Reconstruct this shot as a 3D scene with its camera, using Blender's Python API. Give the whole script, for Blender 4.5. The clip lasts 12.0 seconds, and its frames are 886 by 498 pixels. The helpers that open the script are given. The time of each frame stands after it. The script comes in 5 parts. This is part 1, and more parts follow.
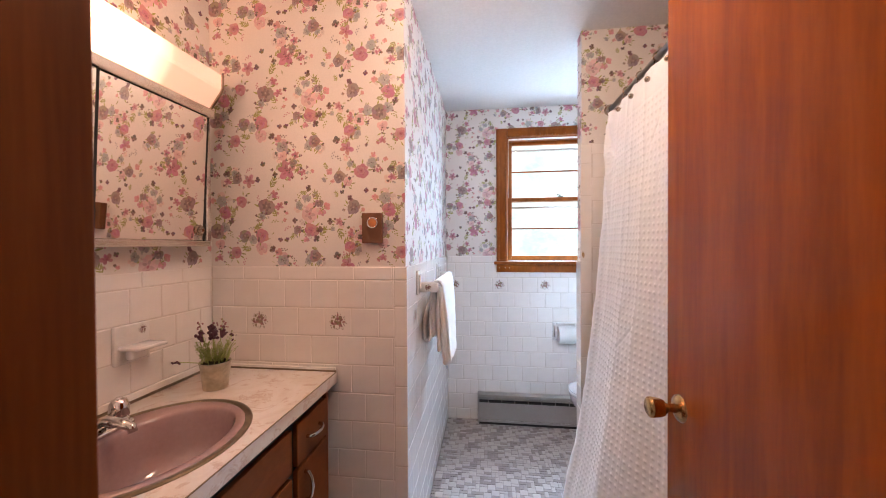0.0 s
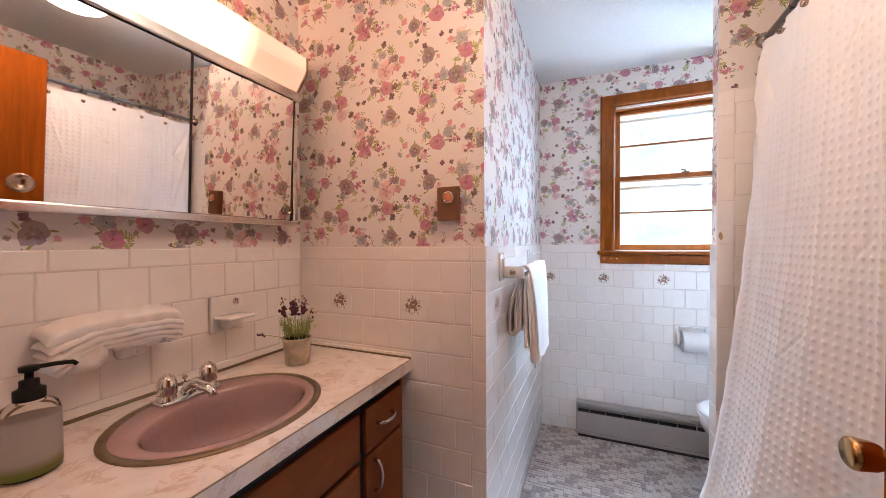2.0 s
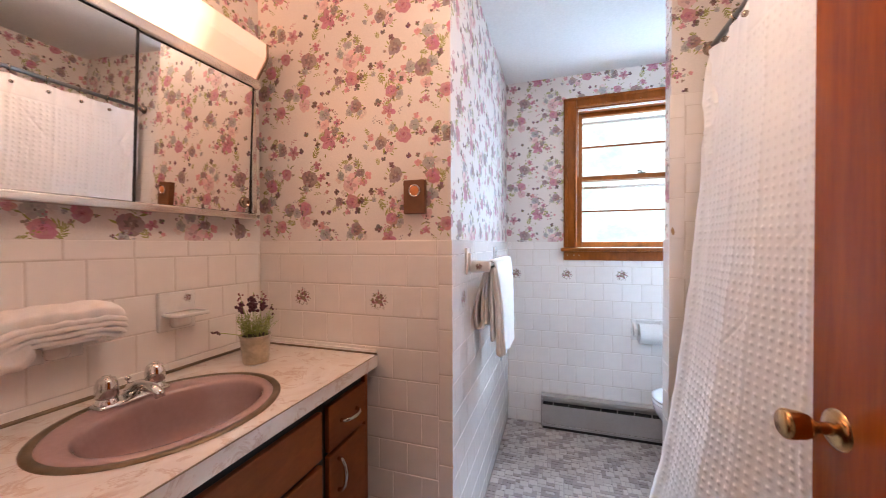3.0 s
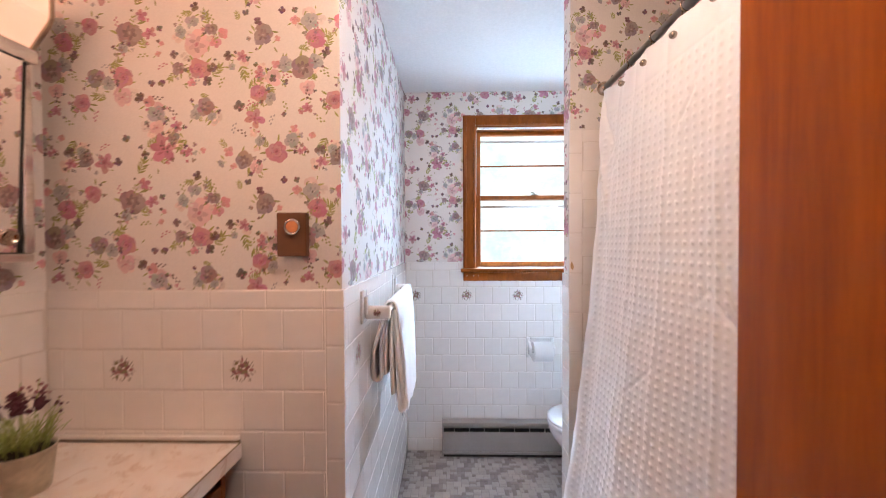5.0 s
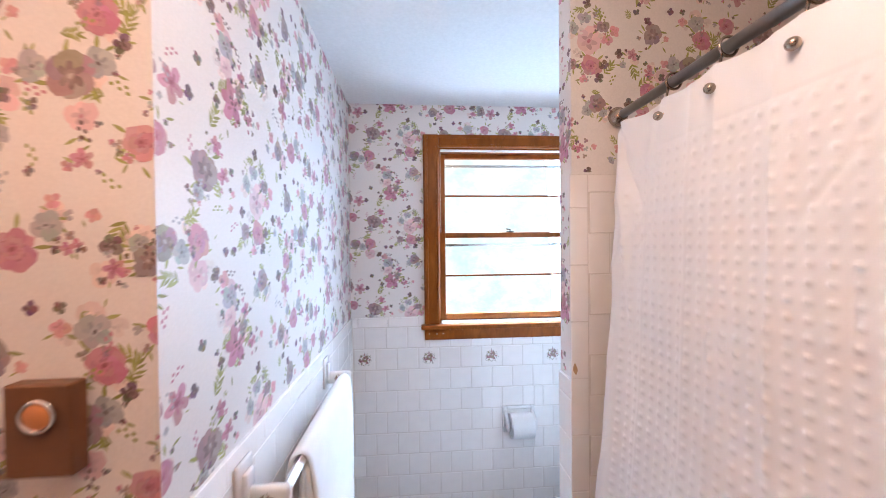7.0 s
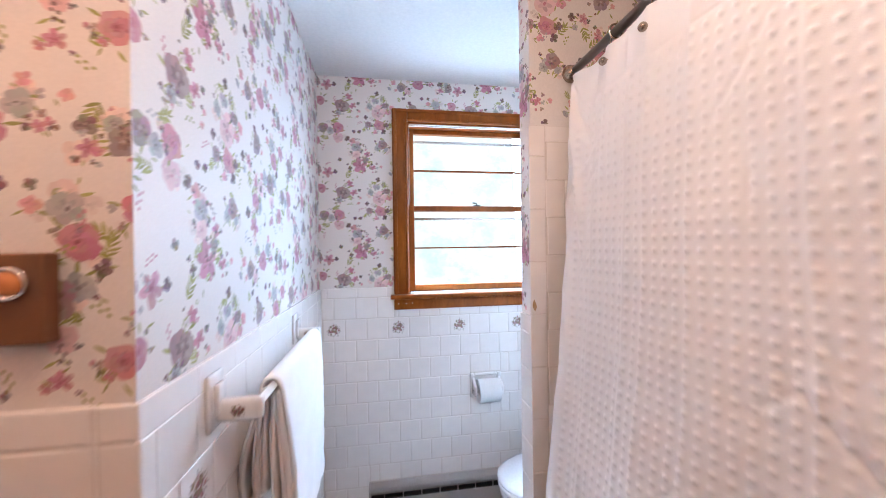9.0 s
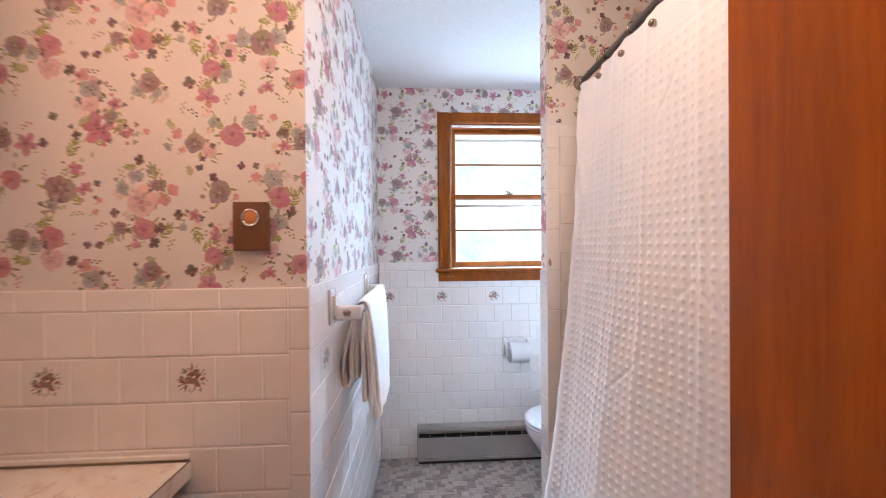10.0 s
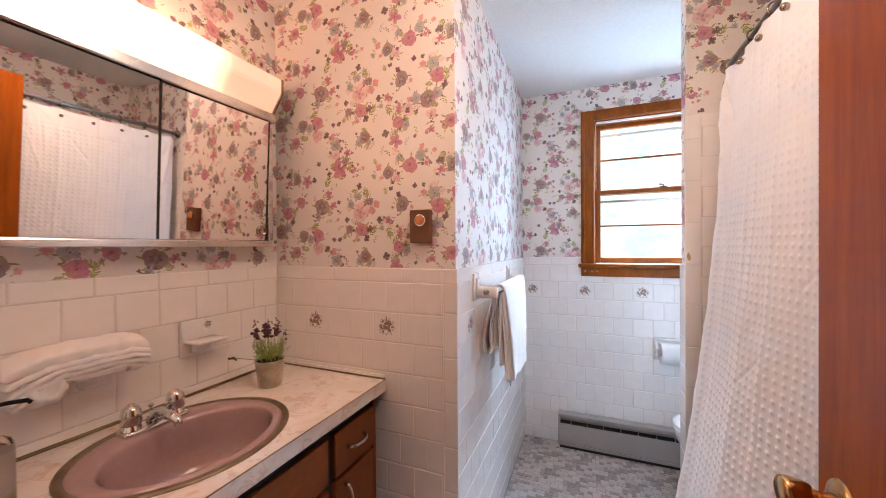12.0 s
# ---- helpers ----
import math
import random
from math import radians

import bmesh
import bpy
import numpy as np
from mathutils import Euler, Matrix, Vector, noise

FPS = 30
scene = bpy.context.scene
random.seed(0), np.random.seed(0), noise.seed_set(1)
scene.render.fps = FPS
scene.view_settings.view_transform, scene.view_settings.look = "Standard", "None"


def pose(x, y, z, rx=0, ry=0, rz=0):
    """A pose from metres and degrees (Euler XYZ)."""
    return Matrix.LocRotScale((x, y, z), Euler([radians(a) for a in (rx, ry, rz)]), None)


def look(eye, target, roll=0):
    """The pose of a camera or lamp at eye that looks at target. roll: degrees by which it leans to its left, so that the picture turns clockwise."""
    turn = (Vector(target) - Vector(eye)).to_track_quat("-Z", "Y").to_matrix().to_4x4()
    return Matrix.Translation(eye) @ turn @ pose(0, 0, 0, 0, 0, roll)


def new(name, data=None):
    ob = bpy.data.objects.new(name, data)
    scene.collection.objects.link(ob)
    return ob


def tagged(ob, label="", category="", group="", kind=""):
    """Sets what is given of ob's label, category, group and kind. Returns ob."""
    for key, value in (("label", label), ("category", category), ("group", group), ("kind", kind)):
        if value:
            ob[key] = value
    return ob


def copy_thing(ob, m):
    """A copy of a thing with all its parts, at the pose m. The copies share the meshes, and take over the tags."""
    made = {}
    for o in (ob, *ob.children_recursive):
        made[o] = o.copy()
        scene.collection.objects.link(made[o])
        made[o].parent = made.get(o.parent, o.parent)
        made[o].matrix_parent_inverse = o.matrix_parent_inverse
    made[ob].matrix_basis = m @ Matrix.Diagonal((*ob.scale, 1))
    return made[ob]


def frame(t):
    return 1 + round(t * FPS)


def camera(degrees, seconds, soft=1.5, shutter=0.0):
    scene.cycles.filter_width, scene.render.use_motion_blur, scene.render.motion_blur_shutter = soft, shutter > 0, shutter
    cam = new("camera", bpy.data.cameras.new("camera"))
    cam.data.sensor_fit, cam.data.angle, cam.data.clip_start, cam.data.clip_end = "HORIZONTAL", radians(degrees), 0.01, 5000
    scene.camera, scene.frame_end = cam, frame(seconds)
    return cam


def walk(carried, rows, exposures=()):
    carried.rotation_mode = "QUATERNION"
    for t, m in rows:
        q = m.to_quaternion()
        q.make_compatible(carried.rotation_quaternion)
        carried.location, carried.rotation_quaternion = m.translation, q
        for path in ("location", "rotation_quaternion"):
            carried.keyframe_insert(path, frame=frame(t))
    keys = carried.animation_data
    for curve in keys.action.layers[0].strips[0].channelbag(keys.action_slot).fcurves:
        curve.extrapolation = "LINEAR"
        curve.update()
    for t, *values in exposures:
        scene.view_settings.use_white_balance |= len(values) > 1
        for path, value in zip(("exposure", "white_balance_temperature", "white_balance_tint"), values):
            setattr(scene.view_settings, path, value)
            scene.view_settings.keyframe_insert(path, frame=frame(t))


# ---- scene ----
cam = camera(102.9, 12.0, soft=0.9, shutter=0.5)
PATH = [
    (0, (0.023, 0.004, 1.308), (-0.228, 1.988, 1.287), -0.3),
    (0.5, (0.039, 0.062, 1.275), (-0.336, 2.026, 1.248), -0.1),
    (1, (0.035, 0.111, 1.252), (-0.499, 2.038, 1.235), -0.4),
    (1.5, (0.048, 0.153, 1.239), (-0.651, 2.027, 1.221), -0.4),
    (2, (0.049, 0.175, 1.236), (-0.736, 2.014, 1.208), -0.3),
    (2.5, (0.054, 0.181, 1.224), (-0.702, 2.032, 1.201), -0.2),
    (3, (0.055, 0.184, 1.211), (-0.566, 2.084, 1.187), -0.2),
    (3.2, (0.049, 0.175, 1.196), (-0.514, 2.094, 1.182), -0.3),
    (4.8, (0.007, 0.319, 1.305), (-0.049, 2.318, 1.268), -0.1),
    (5, (0.003, 0.379, 1.35), (-0.037, 2.379, 1.317), -0.3),
    (5.5, (0.002, 0.492, 1.441), (0.026, 2.492, 1.416), -0.4),
    (6, (0.036, 0.595, 1.501), (0.103, 2.594, 1.475), -0.4),
    (6.5, (0.064, 0.719, 1.552), (0.149, 2.717, 1.53), -0.5),
    (7, (0.051, 0.831, 1.597), (0.2, 2.826, 1.573), -0.6),
    (7.2, (0.044, 0.862, 1.609), (0.266, 2.85, 1.592), -0.5),
    (8.8, (0.048, 0.827, 1.477), (0.407, 2.794, 1.465), -1.0),
    (9, (0.05, 0.779, 1.432), (0.368, 2.754, 1.422), -0.8),
    (9.5, (0.02, 0.62, 1.36), (0.237, 2.609, 1.35), -0.7),
    (10, (-0.002, 0.44, 1.321), (0.106, 2.437, 1.311), -0.5),
    (10.5, (0.02, 0.357, 1.323), (-0.073, 2.355, 1.31), -0.6),
    (11, (0.063, 0.278, 1.308), (-0.354, 2.234, 1.299), -0.5),
    (11.5, (0.102, 0.228, 1.303), (-0.538, 2.123, 1.292), -0.5),
    (12, (0.126, 0.195, 1.304), (-0.632, 2.046, 1.29), -0.4),
]
walk(cam, [(t, look(eye, target, roll)) for t, eye, target, roll in PATH], [(0, 0.77, 6500, 10), (4.8, 0.77, 6450, 10), (6.5, 0.73, 6120, 10), (9.0, 0.73, 6120, 10), (10.5, 0.77, 6450, 10), (12, 0.77, 6500, 10)])

# ---- light ----
WARM, SOFT = (1.0, 0.48, 0.27), (1.0, 0.73, 0.555)
world = bpy.data.worlds.new("sky")
scene.world = world
world.use_nodes = True
wt = world.node_tree
sky = wt.nodes.new("ShaderNodeTexSky")
sky.sky_type = "NISHITA"
sky.sun_disc = False
sky.sun_elevation, sky.sun_rotation = radians(48), radians(160)
wt.links.new(sky.outputs[0], wt.nodes["Background"].inputs[0])
wt.nodes["Background"].inputs[1].default_value = 0.12

sun = new("sun", bpy.data.lights.new("sun", "SUN"))
sun.data.energy, sun.data.angle, sun.data.color = 2.5, radians(0.6), (1.0, 0.95, 0.88)
sun.matrix_world = look((0, -6, 8), (0.6, 0, 0))

def sky_fill(eye, target, w, h, energy):
    """Area lamp added out of the window's view, in place of sky light."""
    l = new("sky_fill", bpy.data.lights.new("sky_fill", "AREA"))
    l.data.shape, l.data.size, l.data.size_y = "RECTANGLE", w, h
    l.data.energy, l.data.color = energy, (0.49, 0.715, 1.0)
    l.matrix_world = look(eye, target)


sky_fill((1.75, 3.75, 1.75), (0.3, 2.4, 1.6), 1.2, 1.6, 55)
# added so that bounce off the bath-end wall brightens the window wall
sky_fill((-0.75, 3.75, 1.85), (0.75, 2.2, 1.4), 1.2, 1.6, 150)
sky_fill((0.55, 3.75, 3.15), (0.5, 2.6, 1.6), 1.8, 1.0, 390)
# added low and aimed up, in place of light off the ground
sky_fill((0.50, 3.70, 0.25), (0.5, 2.6, 1.7), 1.8, 1.0, 20)

LAMP_GLOW, DOME_GLOW, TUBE_GLOW = 9.6, 20.6, 3.5

# ---- materials ----
def mat(name, base, rough=0.5, metal=0.0, spec=0.5, coat=0.0):
    m = bpy.data.materials.new(name)
    m.use_nodes = True
    b = m.node_tree.nodes["Principled BSDF"]
    b.inputs["Base Color"].default_value = (*base, 1)
    b.inputs["Roughness"].default_value = rough
    b.inputs["Metallic"].default_value = metal
    b.inputs["Specular IOR Level"].default_value = spec
    b.inputs["Coat Weight"].default_value = coat
    m.diffuse_color = (*base, 1)
    return m, m.node_tree, b


def node(nt, kind, **values):
    n = nt.nodes.new(kind)
    for key, value in values.items():
        n.inputs[key].default_value = value
    return n


def coords(nt, scale=(1, 1, 1), source="Object"):
    c = nt.nodes.new("ShaderNodeTexCoord")
    m = node(nt, "ShaderNodeMapping", Scale=scale)
    nt.links.new(c.outputs[source], m.inputs["Vector"])
    return m.outputs[0]


def noise_tex(nt, vec, scale, detail=4.0, rough=0.55, distortion=0.0):
    n = node(nt, "ShaderNodeTexNoise", Scale=scale, Detail=detail, Roughness=rough, Distortion=distortion)
    nt.links.new(vec, n.inputs["Vector"])
    return n.outputs[0]


def ramp(nt, fac, stops):
    r = nt.nodes.new("ShaderNodeValToRGB")
    while len(r.color_ramp.elements) < len(stops):
        r.color_ramp.elements.new(0.5)
    for e, (p, c) in zip(r.color_ramp.elements, stops):
        e.position, e.color = p, (*c, 1)
    nt.links.new(fac, r.inputs[0])
    return r.outputs[0]


def blend(nt, kind, fac, a, b):
    m = nt.nodes.new("ShaderNodeMix")
    m.data_type, m.blend_type = "RGBA", kind
    for sock, v in ((m.inputs[0], fac), (m.inputs[6], a), (m.inputs[7], b)):
        if hasattr(v, "links"):
            nt.links.new(v, sock)
        elif isinstance(v, tuple):
            sock.default_value = (*v, 1)
        else:
            sock.default_value = v
    return m.outputs[2]


def bump(nt, bsdf, height, strength, distance=0.002):
    b = node(nt, "ShaderNodeBump", Strength=strength, Distance=distance)
    nt.links.new(height, b.inputs["Height"])
    nt.links.new(b.outputs[0], bsdf.inputs["Normal"])


def two_scale(name, a, b, rough, big=3.0, fine=60.0, stretch=(1, 1, 1), bumpy=0.15, metal=0.0, coat=0.0, rough_var=0.08, source="Object", spec=0.5):
    """A surface whose colour wanders between a and b at two scales, with fine relief."""
    m, nt, p = mat(name, a, rough, metal, spec, coat)
    v = coords(nt, stretch, source)
    n1, n2 = noise_tex(nt, v, big, 3), noise_tex(nt, v, fine, 5)
    col = ramp(nt, n1, [(0.3, a), (0.7, b)])
    grain = ramp(nt, n2, [(0.25, (0.86, 0.86, 0.86)), (0.75, (1.0, 1.0, 1.0))])
    nt.links.new(blend(nt, "MULTIPLY", 0.7, col, grain), p.inputs["Base Color"])
    r = nt.nodes.new("ShaderNodeMapRange")
    r.inputs["To Min"].default_value, r.inputs["To Max"].default_value = max(0.02, rough - rough_var), rough + rough_var
    nt.links.new(n1, r.inputs["Value"])
    nt.links.new(r.outputs[0], p.inputs["Roughness"])
    bump(nt, p, n2, bumpy, 0.001)
    return m


def wood(name, light, dark, rough, stretch, coat=0.3, spec=0.09):
    m, nt, p = mat(name, light, rough, 0, 0.5, coat)
    p.inputs["Coat Roughness"].default_value = rough * 0.9
    p.inputs["Specular IOR Level"].default_value = spec
    v = coords(nt, stretch)
    n1 = noise_tex(nt, v, 2.2, 5, 0.6, 0.6)
    n2 = noise_tex(nt, v, 14.0, 6, 0.65, 0.3)
    c1 = ramp(nt, n1, [(0.28, dark), (0.72, light)])
    c2 = ramp(nt, n2, [(0.3, (0.72, 0.66, 0.62)), (0.7, (1, 1, 1))])
    nt.links.new(blend(nt, "MULTIPLY", 0.6, c1, c2), p.inputs["Base Color"])
    bump(nt, p, n2, 0.12, 0.0006)
    return m


def tile_mat(name, a, b, rough, tint=0.06, bumpy=0.06):
    """Glazed tile: each piece a shade of its own, with faint pooling of the glaze."""
    m, nt, p = mat(name, a, rough, 0, 0.55, 0.25)
    p.inputs["Coat Roughness"].default_value = 0.08
    info = nt.nodes.new("ShaderNodeObjectInfo")
    col = ramp(nt, info.outputs["Random"], [(0.0, a), (0.5, b), (1.0, tuple(x * (1 - tint) for x in a))])
    v = coords(nt)
    n1 = noise_tex(nt, v, 14, 3)
    n2 = noise_tex(nt, v, 160, 3)
    shade = ramp(nt, n1, [(0.3, (0.95, 0.95, 0.95)), (0.7, (1, 1, 1))])
    nt.links.new(blend(nt, "MULTIPLY", 0.8, col, shade), p.inputs["Base Color"])
    bump(nt, p, n1, bumpy, 0.003)
    return m


def glow(name, colour, strength):
    m = bpy.data.materials.new(name)
    m.use_nodes = True
    b = m.node_tree.nodes["Principled BSDF"]
    b.inputs["Base Color"].default_value = (0.85, 0.83, 0.8, 1)
    b.inputs["Roughness"].default_value = 0.35
    b.inputs["Emission Color"].default_value = (*colour, 1)
    b.inputs["Emission Strength"].default_value = strength
    return m


PAPER = two_scale("wallpaper_paper", (0.81, 0.76, 0.725), (0.78, 0.725, 0.69), 0.46, 1.3, 220, bumpy=0.08)
CEILING = two_scale("ceiling_paint", (0.84, 0.83, 0.81), (0.80, 0.79, 0.77), 0.7, 1.0, 90, bumpy=0.2)
PLASTER = two_scale("plain_paint", (0.72, 0.69, 0.64), (0.68, 0.65, 0.60), 0.6, 1.0, 90)
FLOOR_GROUT = two_scale("floor_grout", (0.36, 0.32, 0.305), (0.28, 0.25, 0.235), 0.9, 5, 120)
PALE_GROUT = two_scale("pale_grout", (0.84, 0.79, 0.75), (0.78, 0.73, 0.69), 0.7, 5, 120)
GROUT = two_scale("grout", (0.78, 0.71, 0.655), (0.68, 0.61, 0.555), 0.85, 5, 120)
TILE = tile_mat("wall_tile_glaze", (0.875, 0.82, 0.785), (0.885, 0.835, 0.80), 0.13, 0.03)
TRIM_TILE = tile_mat("trim_tile_glaze", (0.88, 0.825, 0.79), (0.89, 0.84, 0.805), 0.12, 0.025)
CERAMIC = two_scale("white_ceramic", (0.84, 0.815, 0.80), (0.87, 0.85, 0.835), 0.12, 6, 60, bumpy=0.02, coat=0.3)
MAUVE = two_scale("mauve_enamel", (0.44, 0.29, 0.285), (0.41, 0.265, 0.265), 0.10, 5, 80, bumpy=0.015, coat=0.6)
LILAC = two_scale("pale_lilac_china", (0.62, 0.55, 0.57), (0.58, 0.52, 0.55), 0.12, 5, 80, bumpy=0.015, coat=0.5)
SEAT_WHITE = two_scale("white_seat_plastic", (0.80, 0.79, 0.80), (0.76, 0.75, 0.77), 0.2, 5, 80, bumpy=0.02)
DOOR_WOOD = wood("reddish_veneer", (0.38, 0.093, 0.010), (0.245, 0.056, 0.006), 0.22, (9, 9, 0.7), 0.0, 0.14)
JAMB_WOOD = wood("dark_stained_jamb", (0.25, 0.066, 0.012), (0.15, 0.038, 0.008), 0.4, (14, 14, 0.8), 0.0)
CASING_WOOD = wood("window_oak", (0.35, 0.098, 0.016), (0.21, 0.056, 0.010), 0.32, (12, 12, 3), 0.1)
CAB_WOOD = wood("vanity_brown_paint", (0.25, 0.078, 0.021), (0.18, 0.053, 0.015), 0.42, (5, 2, 5), 0.05)
PLATE_BROWN = two_scale("brown_plastic", (0.19, 0.075, 0.030), (0.15, 0.058, 0.024), 0.4, 20, 160)
BLACK = two_scale("black_and_gap_shade", (0.012, 0.010, 0.010), (0.02, 0.016, 0.014), 0.6)
BLACK_PLASTIC = two_scale("black_pump_plastic", (0.008, 0.007, 0.007), (0.012, 0.010, 0.010), 0.5, spec=0.15)
CHROME = two_scale("chrome", (0.80, 0.79, 0.78), (0.72, 0.70, 0.69), 0.10, 30, 200, bumpy=0.02, metal=1.0, rough_var=0.04)
ALUMINIUM = two_scale("brushed_aluminium", (0.84, 0.82, 0.79), (0.72, 0.69, 0.66), 0.2, 8, 120, (1, 1, 20), bumpy=0.05, metal=1.0)
BRASS = two_scale("worn_brass", (0.62, 0.36, 0.15), (0.50, 0.27, 0.11), 0.22, 20, 160, bumpy=0.03, metal=1.0)
BRONZE_RIM = two_scale("tarnished_sink_rim", (0.26, 0.19, 0.12), (0.20, 0.145, 0.09), 0.4, 25, 140, metal=0.6)
STEEL = two_scale("grey_rod_steel", (0.34, 0.36, 0.38), (0.28, 0.30, 0.32), 0.3, 12, 150, metal=0.9)
NICKEL = two_scale("aged_nickel", (0.50, 0.41, 0.33), (0.40, 0.32, 0.26), 0.22, 40, 160, metal=1.0)
ZINC = two_scale("galvanised_tin", (0.66, 0.58, 0.45), (0.40, 0.35, 0.26), 0.36, 30, 110, metal=0.55, bumpy=0.2)
HEATER_PAINT = two_scale("beige_heater_enamel", (0.43, 0.385, 0.36), (0.37, 0.33, 0.31), 0.38, 4, 110)
FIN_AND_SHADE = two_scale("dark_fins_and_gap_shade", (0.012, 0.011, 0.010), (0.03, 0.026, 0.022), 0.6, 20, 90)
CLOTH = two_scale("white_terry", (0.90, 0.845, 0.81), (0.86, 0.80, 0.765), 0.95, 12, 420, bumpy=0.45, spec=0.1)
CLOTH.node_tree.nodes["Principled BSDF"].inputs["Subsurface Weight"].default_value = 0.45
CLOTH.node_tree.nodes["Principled BSDF"].inputs["Subsurface Scale"].default_value = 0.022
CLOTH.node_tree.nodes["Principled BSDF"].inputs["Subsurface Radius"].default_value = (1.0, 0.85, 0.75)
TAG = two_scale("cloth_tag", (0.5, 0.52, 0.55), (0.35, 0.37, 0.40), 0.8)
ROLL = two_scale("tissue_paper", (0.82, 0.81, 0.80), (0.78, 0.77, 0.76), 0.95, 12, 200, bumpy=0.2, spec=0.1)
SOIL = two_scale("dark_moss", (0.030, 0.035, 0.015), (0.05, 0.045, 0.02), 0.95, 60, 300, bumpy=0.8)
STALK = two_scale("stem_green", (0.27, 0.36, 0.08), (0.42, 0.46, 0.15), 0.6, 40, 200)
PLUM = two_scale("plum_petals", (0.075, 0.018, 0.035), (0.13, 0.035, 0.06), 0.7, 60, 200)
ROSY = two_scale("dusty_rose_petals", (0.32, 0.13, 0.15), (0.42, 0.20, 0.21), 0.7, 60, 200)
CLEAR, _nt, _p = mat("clear_bottle_glass", (0.93, 0.91, 0.88), 0.05)
_p.inputs["Transmission Weight"].default_value = 1.0
_p.inputs["IOR"].default_value = 1.22
LIQUID, _nt, _p = mat("cloudy_soap", (0.62, 0.60, 0.56), 0.22)
_p.inputs["Transmission Weight"].default_value = 0.45
_p.inputs["IOR"].default_value = 1.2
_c = _nt.nodes.new("ShaderNodeTexCoord")
_s = _nt.nodes.new("ShaderNodeSeparateXYZ")
_r = _nt.nodes.new("ShaderNodeValToRGB")
_m = _nt.nodes.new("ShaderNodeMapRange")
_nt.links.new(_c.outputs["Object"], _s.inputs[0])
_nt.links.new(_s.outputs["Z"], _m.inputs["Value"])
_m.inputs["From Max"].default_value = 0.1
_nt.links.new(_m.outputs[0], _r.inputs[0])
_r.color_ramp.elements[0].position, _r.color_ramp.elements[0].color = 0.16, (0.36, 0.38, 0.13, 1)
_r.color_ramp.elements[1].position, _r.color_ramp.elements[1].color = 0.34, (0.70, 0.63, 0.60, 1)
_nt.links.new(_r.outputs[0], _p.inputs["Base Color"])
PANE, _nt, _p = mat("window_glass", (0.98, 0.99, 1.0), 0.0)
_p.inputs["Transmission Weight"].default_value = 1.0
_p.inputs["IOR"].default_value = 1.1
MIRROR, _nt, _p = mat("mirror_silver", (0.90, 0.88, 0.87), 0.015, 1.0)
DIAL, _nt, _p = mat("amber_dial", (0.62, 0.22, 0.07), 0.35)
LAMP = glow("lamp_diffuser", WARM, LAMP_GLOW)
DOME = glow("dome_glass", SOFT, DOME_GLOW)
TUBE = glow("lamp_tube", SOFT, TUBE_GLOW)
_nt = LAMP.node_tree
_y = _nt.nodes.new("ShaderNodeSeparateXYZ")
_nt.links.new(coords(_nt), _y.inputs[0])
_fade = node(_nt, "ShaderNodeMapRange", **{"From Min": 0.56, "From Max": 1.04, "To Min": LAMP_GLOW, "To Max": 0.35})   # the tube ends short of the cover
_nt.links.new(_y.outputs[1], _fade.inputs["Value"])
_nt.links.new(_fade.outputs[0], _nt.nodes["Principled BSDF"].inputs["Emission Strength"])


def curtain_cloth():
    m, nt, p = mat("white_dimpled_cloth", (0.80, 0.775, 0.76), 0.85, 0, 0.2)
    v = coords(nt)
    n1, n2 = noise_tex(nt, v, 5, 3), noise_tex(nt, v, 500, 3)
    nt.links.new(ramp(nt, n1, [(0.3, (0.775, 0.76, 0.76)), (0.7, (0.81, 0.795, 0.795))]), p.inputs["Base Color"])
    p.inputs["Sheen Weight"].default_value = 0.15
    p.inputs["Subsurface Weight"].default_value = 0.0
    bump(nt, p, n2, 0.35, 0.0006)
    return m


def marble():
    m, nt, p = mat("marbled_laminate", (0.78, 0.73, 0.68), 0.22, 0, 0.5, 0.2)
    v = coords(nt)
    big = noise_tex(nt, v, 6, 6, 0.65, 1.6)
    vein = noise_tex(nt, v, 13, 6, 0.65, 1.4)
    c = ramp(nt, big, [(0.26, (0.60, 0.44, 0.36)), (0.38, (0.76, 0.66, 0.59)), (0.56, (0.81, 0.73, 0.67)), (0.8, (0.84, 0.78, 0.73))])
    k = ramp(nt, vein, [(0.36, (1, 1, 1)), (0.41, (0.78, 0.64, 0.56)), (0.45, (1, 1, 1))])
    nt.links.new(blend(nt, "MULTIPLY", 0.75, c, k), p.inputs["Base Color"])
    return m


def print_ink():
    """Printed flowers: each petal's own ink, washed out unevenly like watercolour."""
    m, nt, p = mat("wallpaper_ink", (0.5, 0.3, 0.3), 0.44)
    a = nt.nodes.new("ShaderNodeVertexColor")
    a.layer_name = "ink"
    v = coords(nt)
    wash = noise_tex(nt, v, 60, 4, 0.6, 0.4)
    col = blend(nt, "MIX", ramp(nt, wash, [(0.35, (0.0, 0.0, 0.0)), (0.85, (0.16, 0.16, 0.16))]), a.outputs[0], (0.80, 0.72, 0.68))
    nt.links.new(col, p.inputs["Base Color"])
    return m


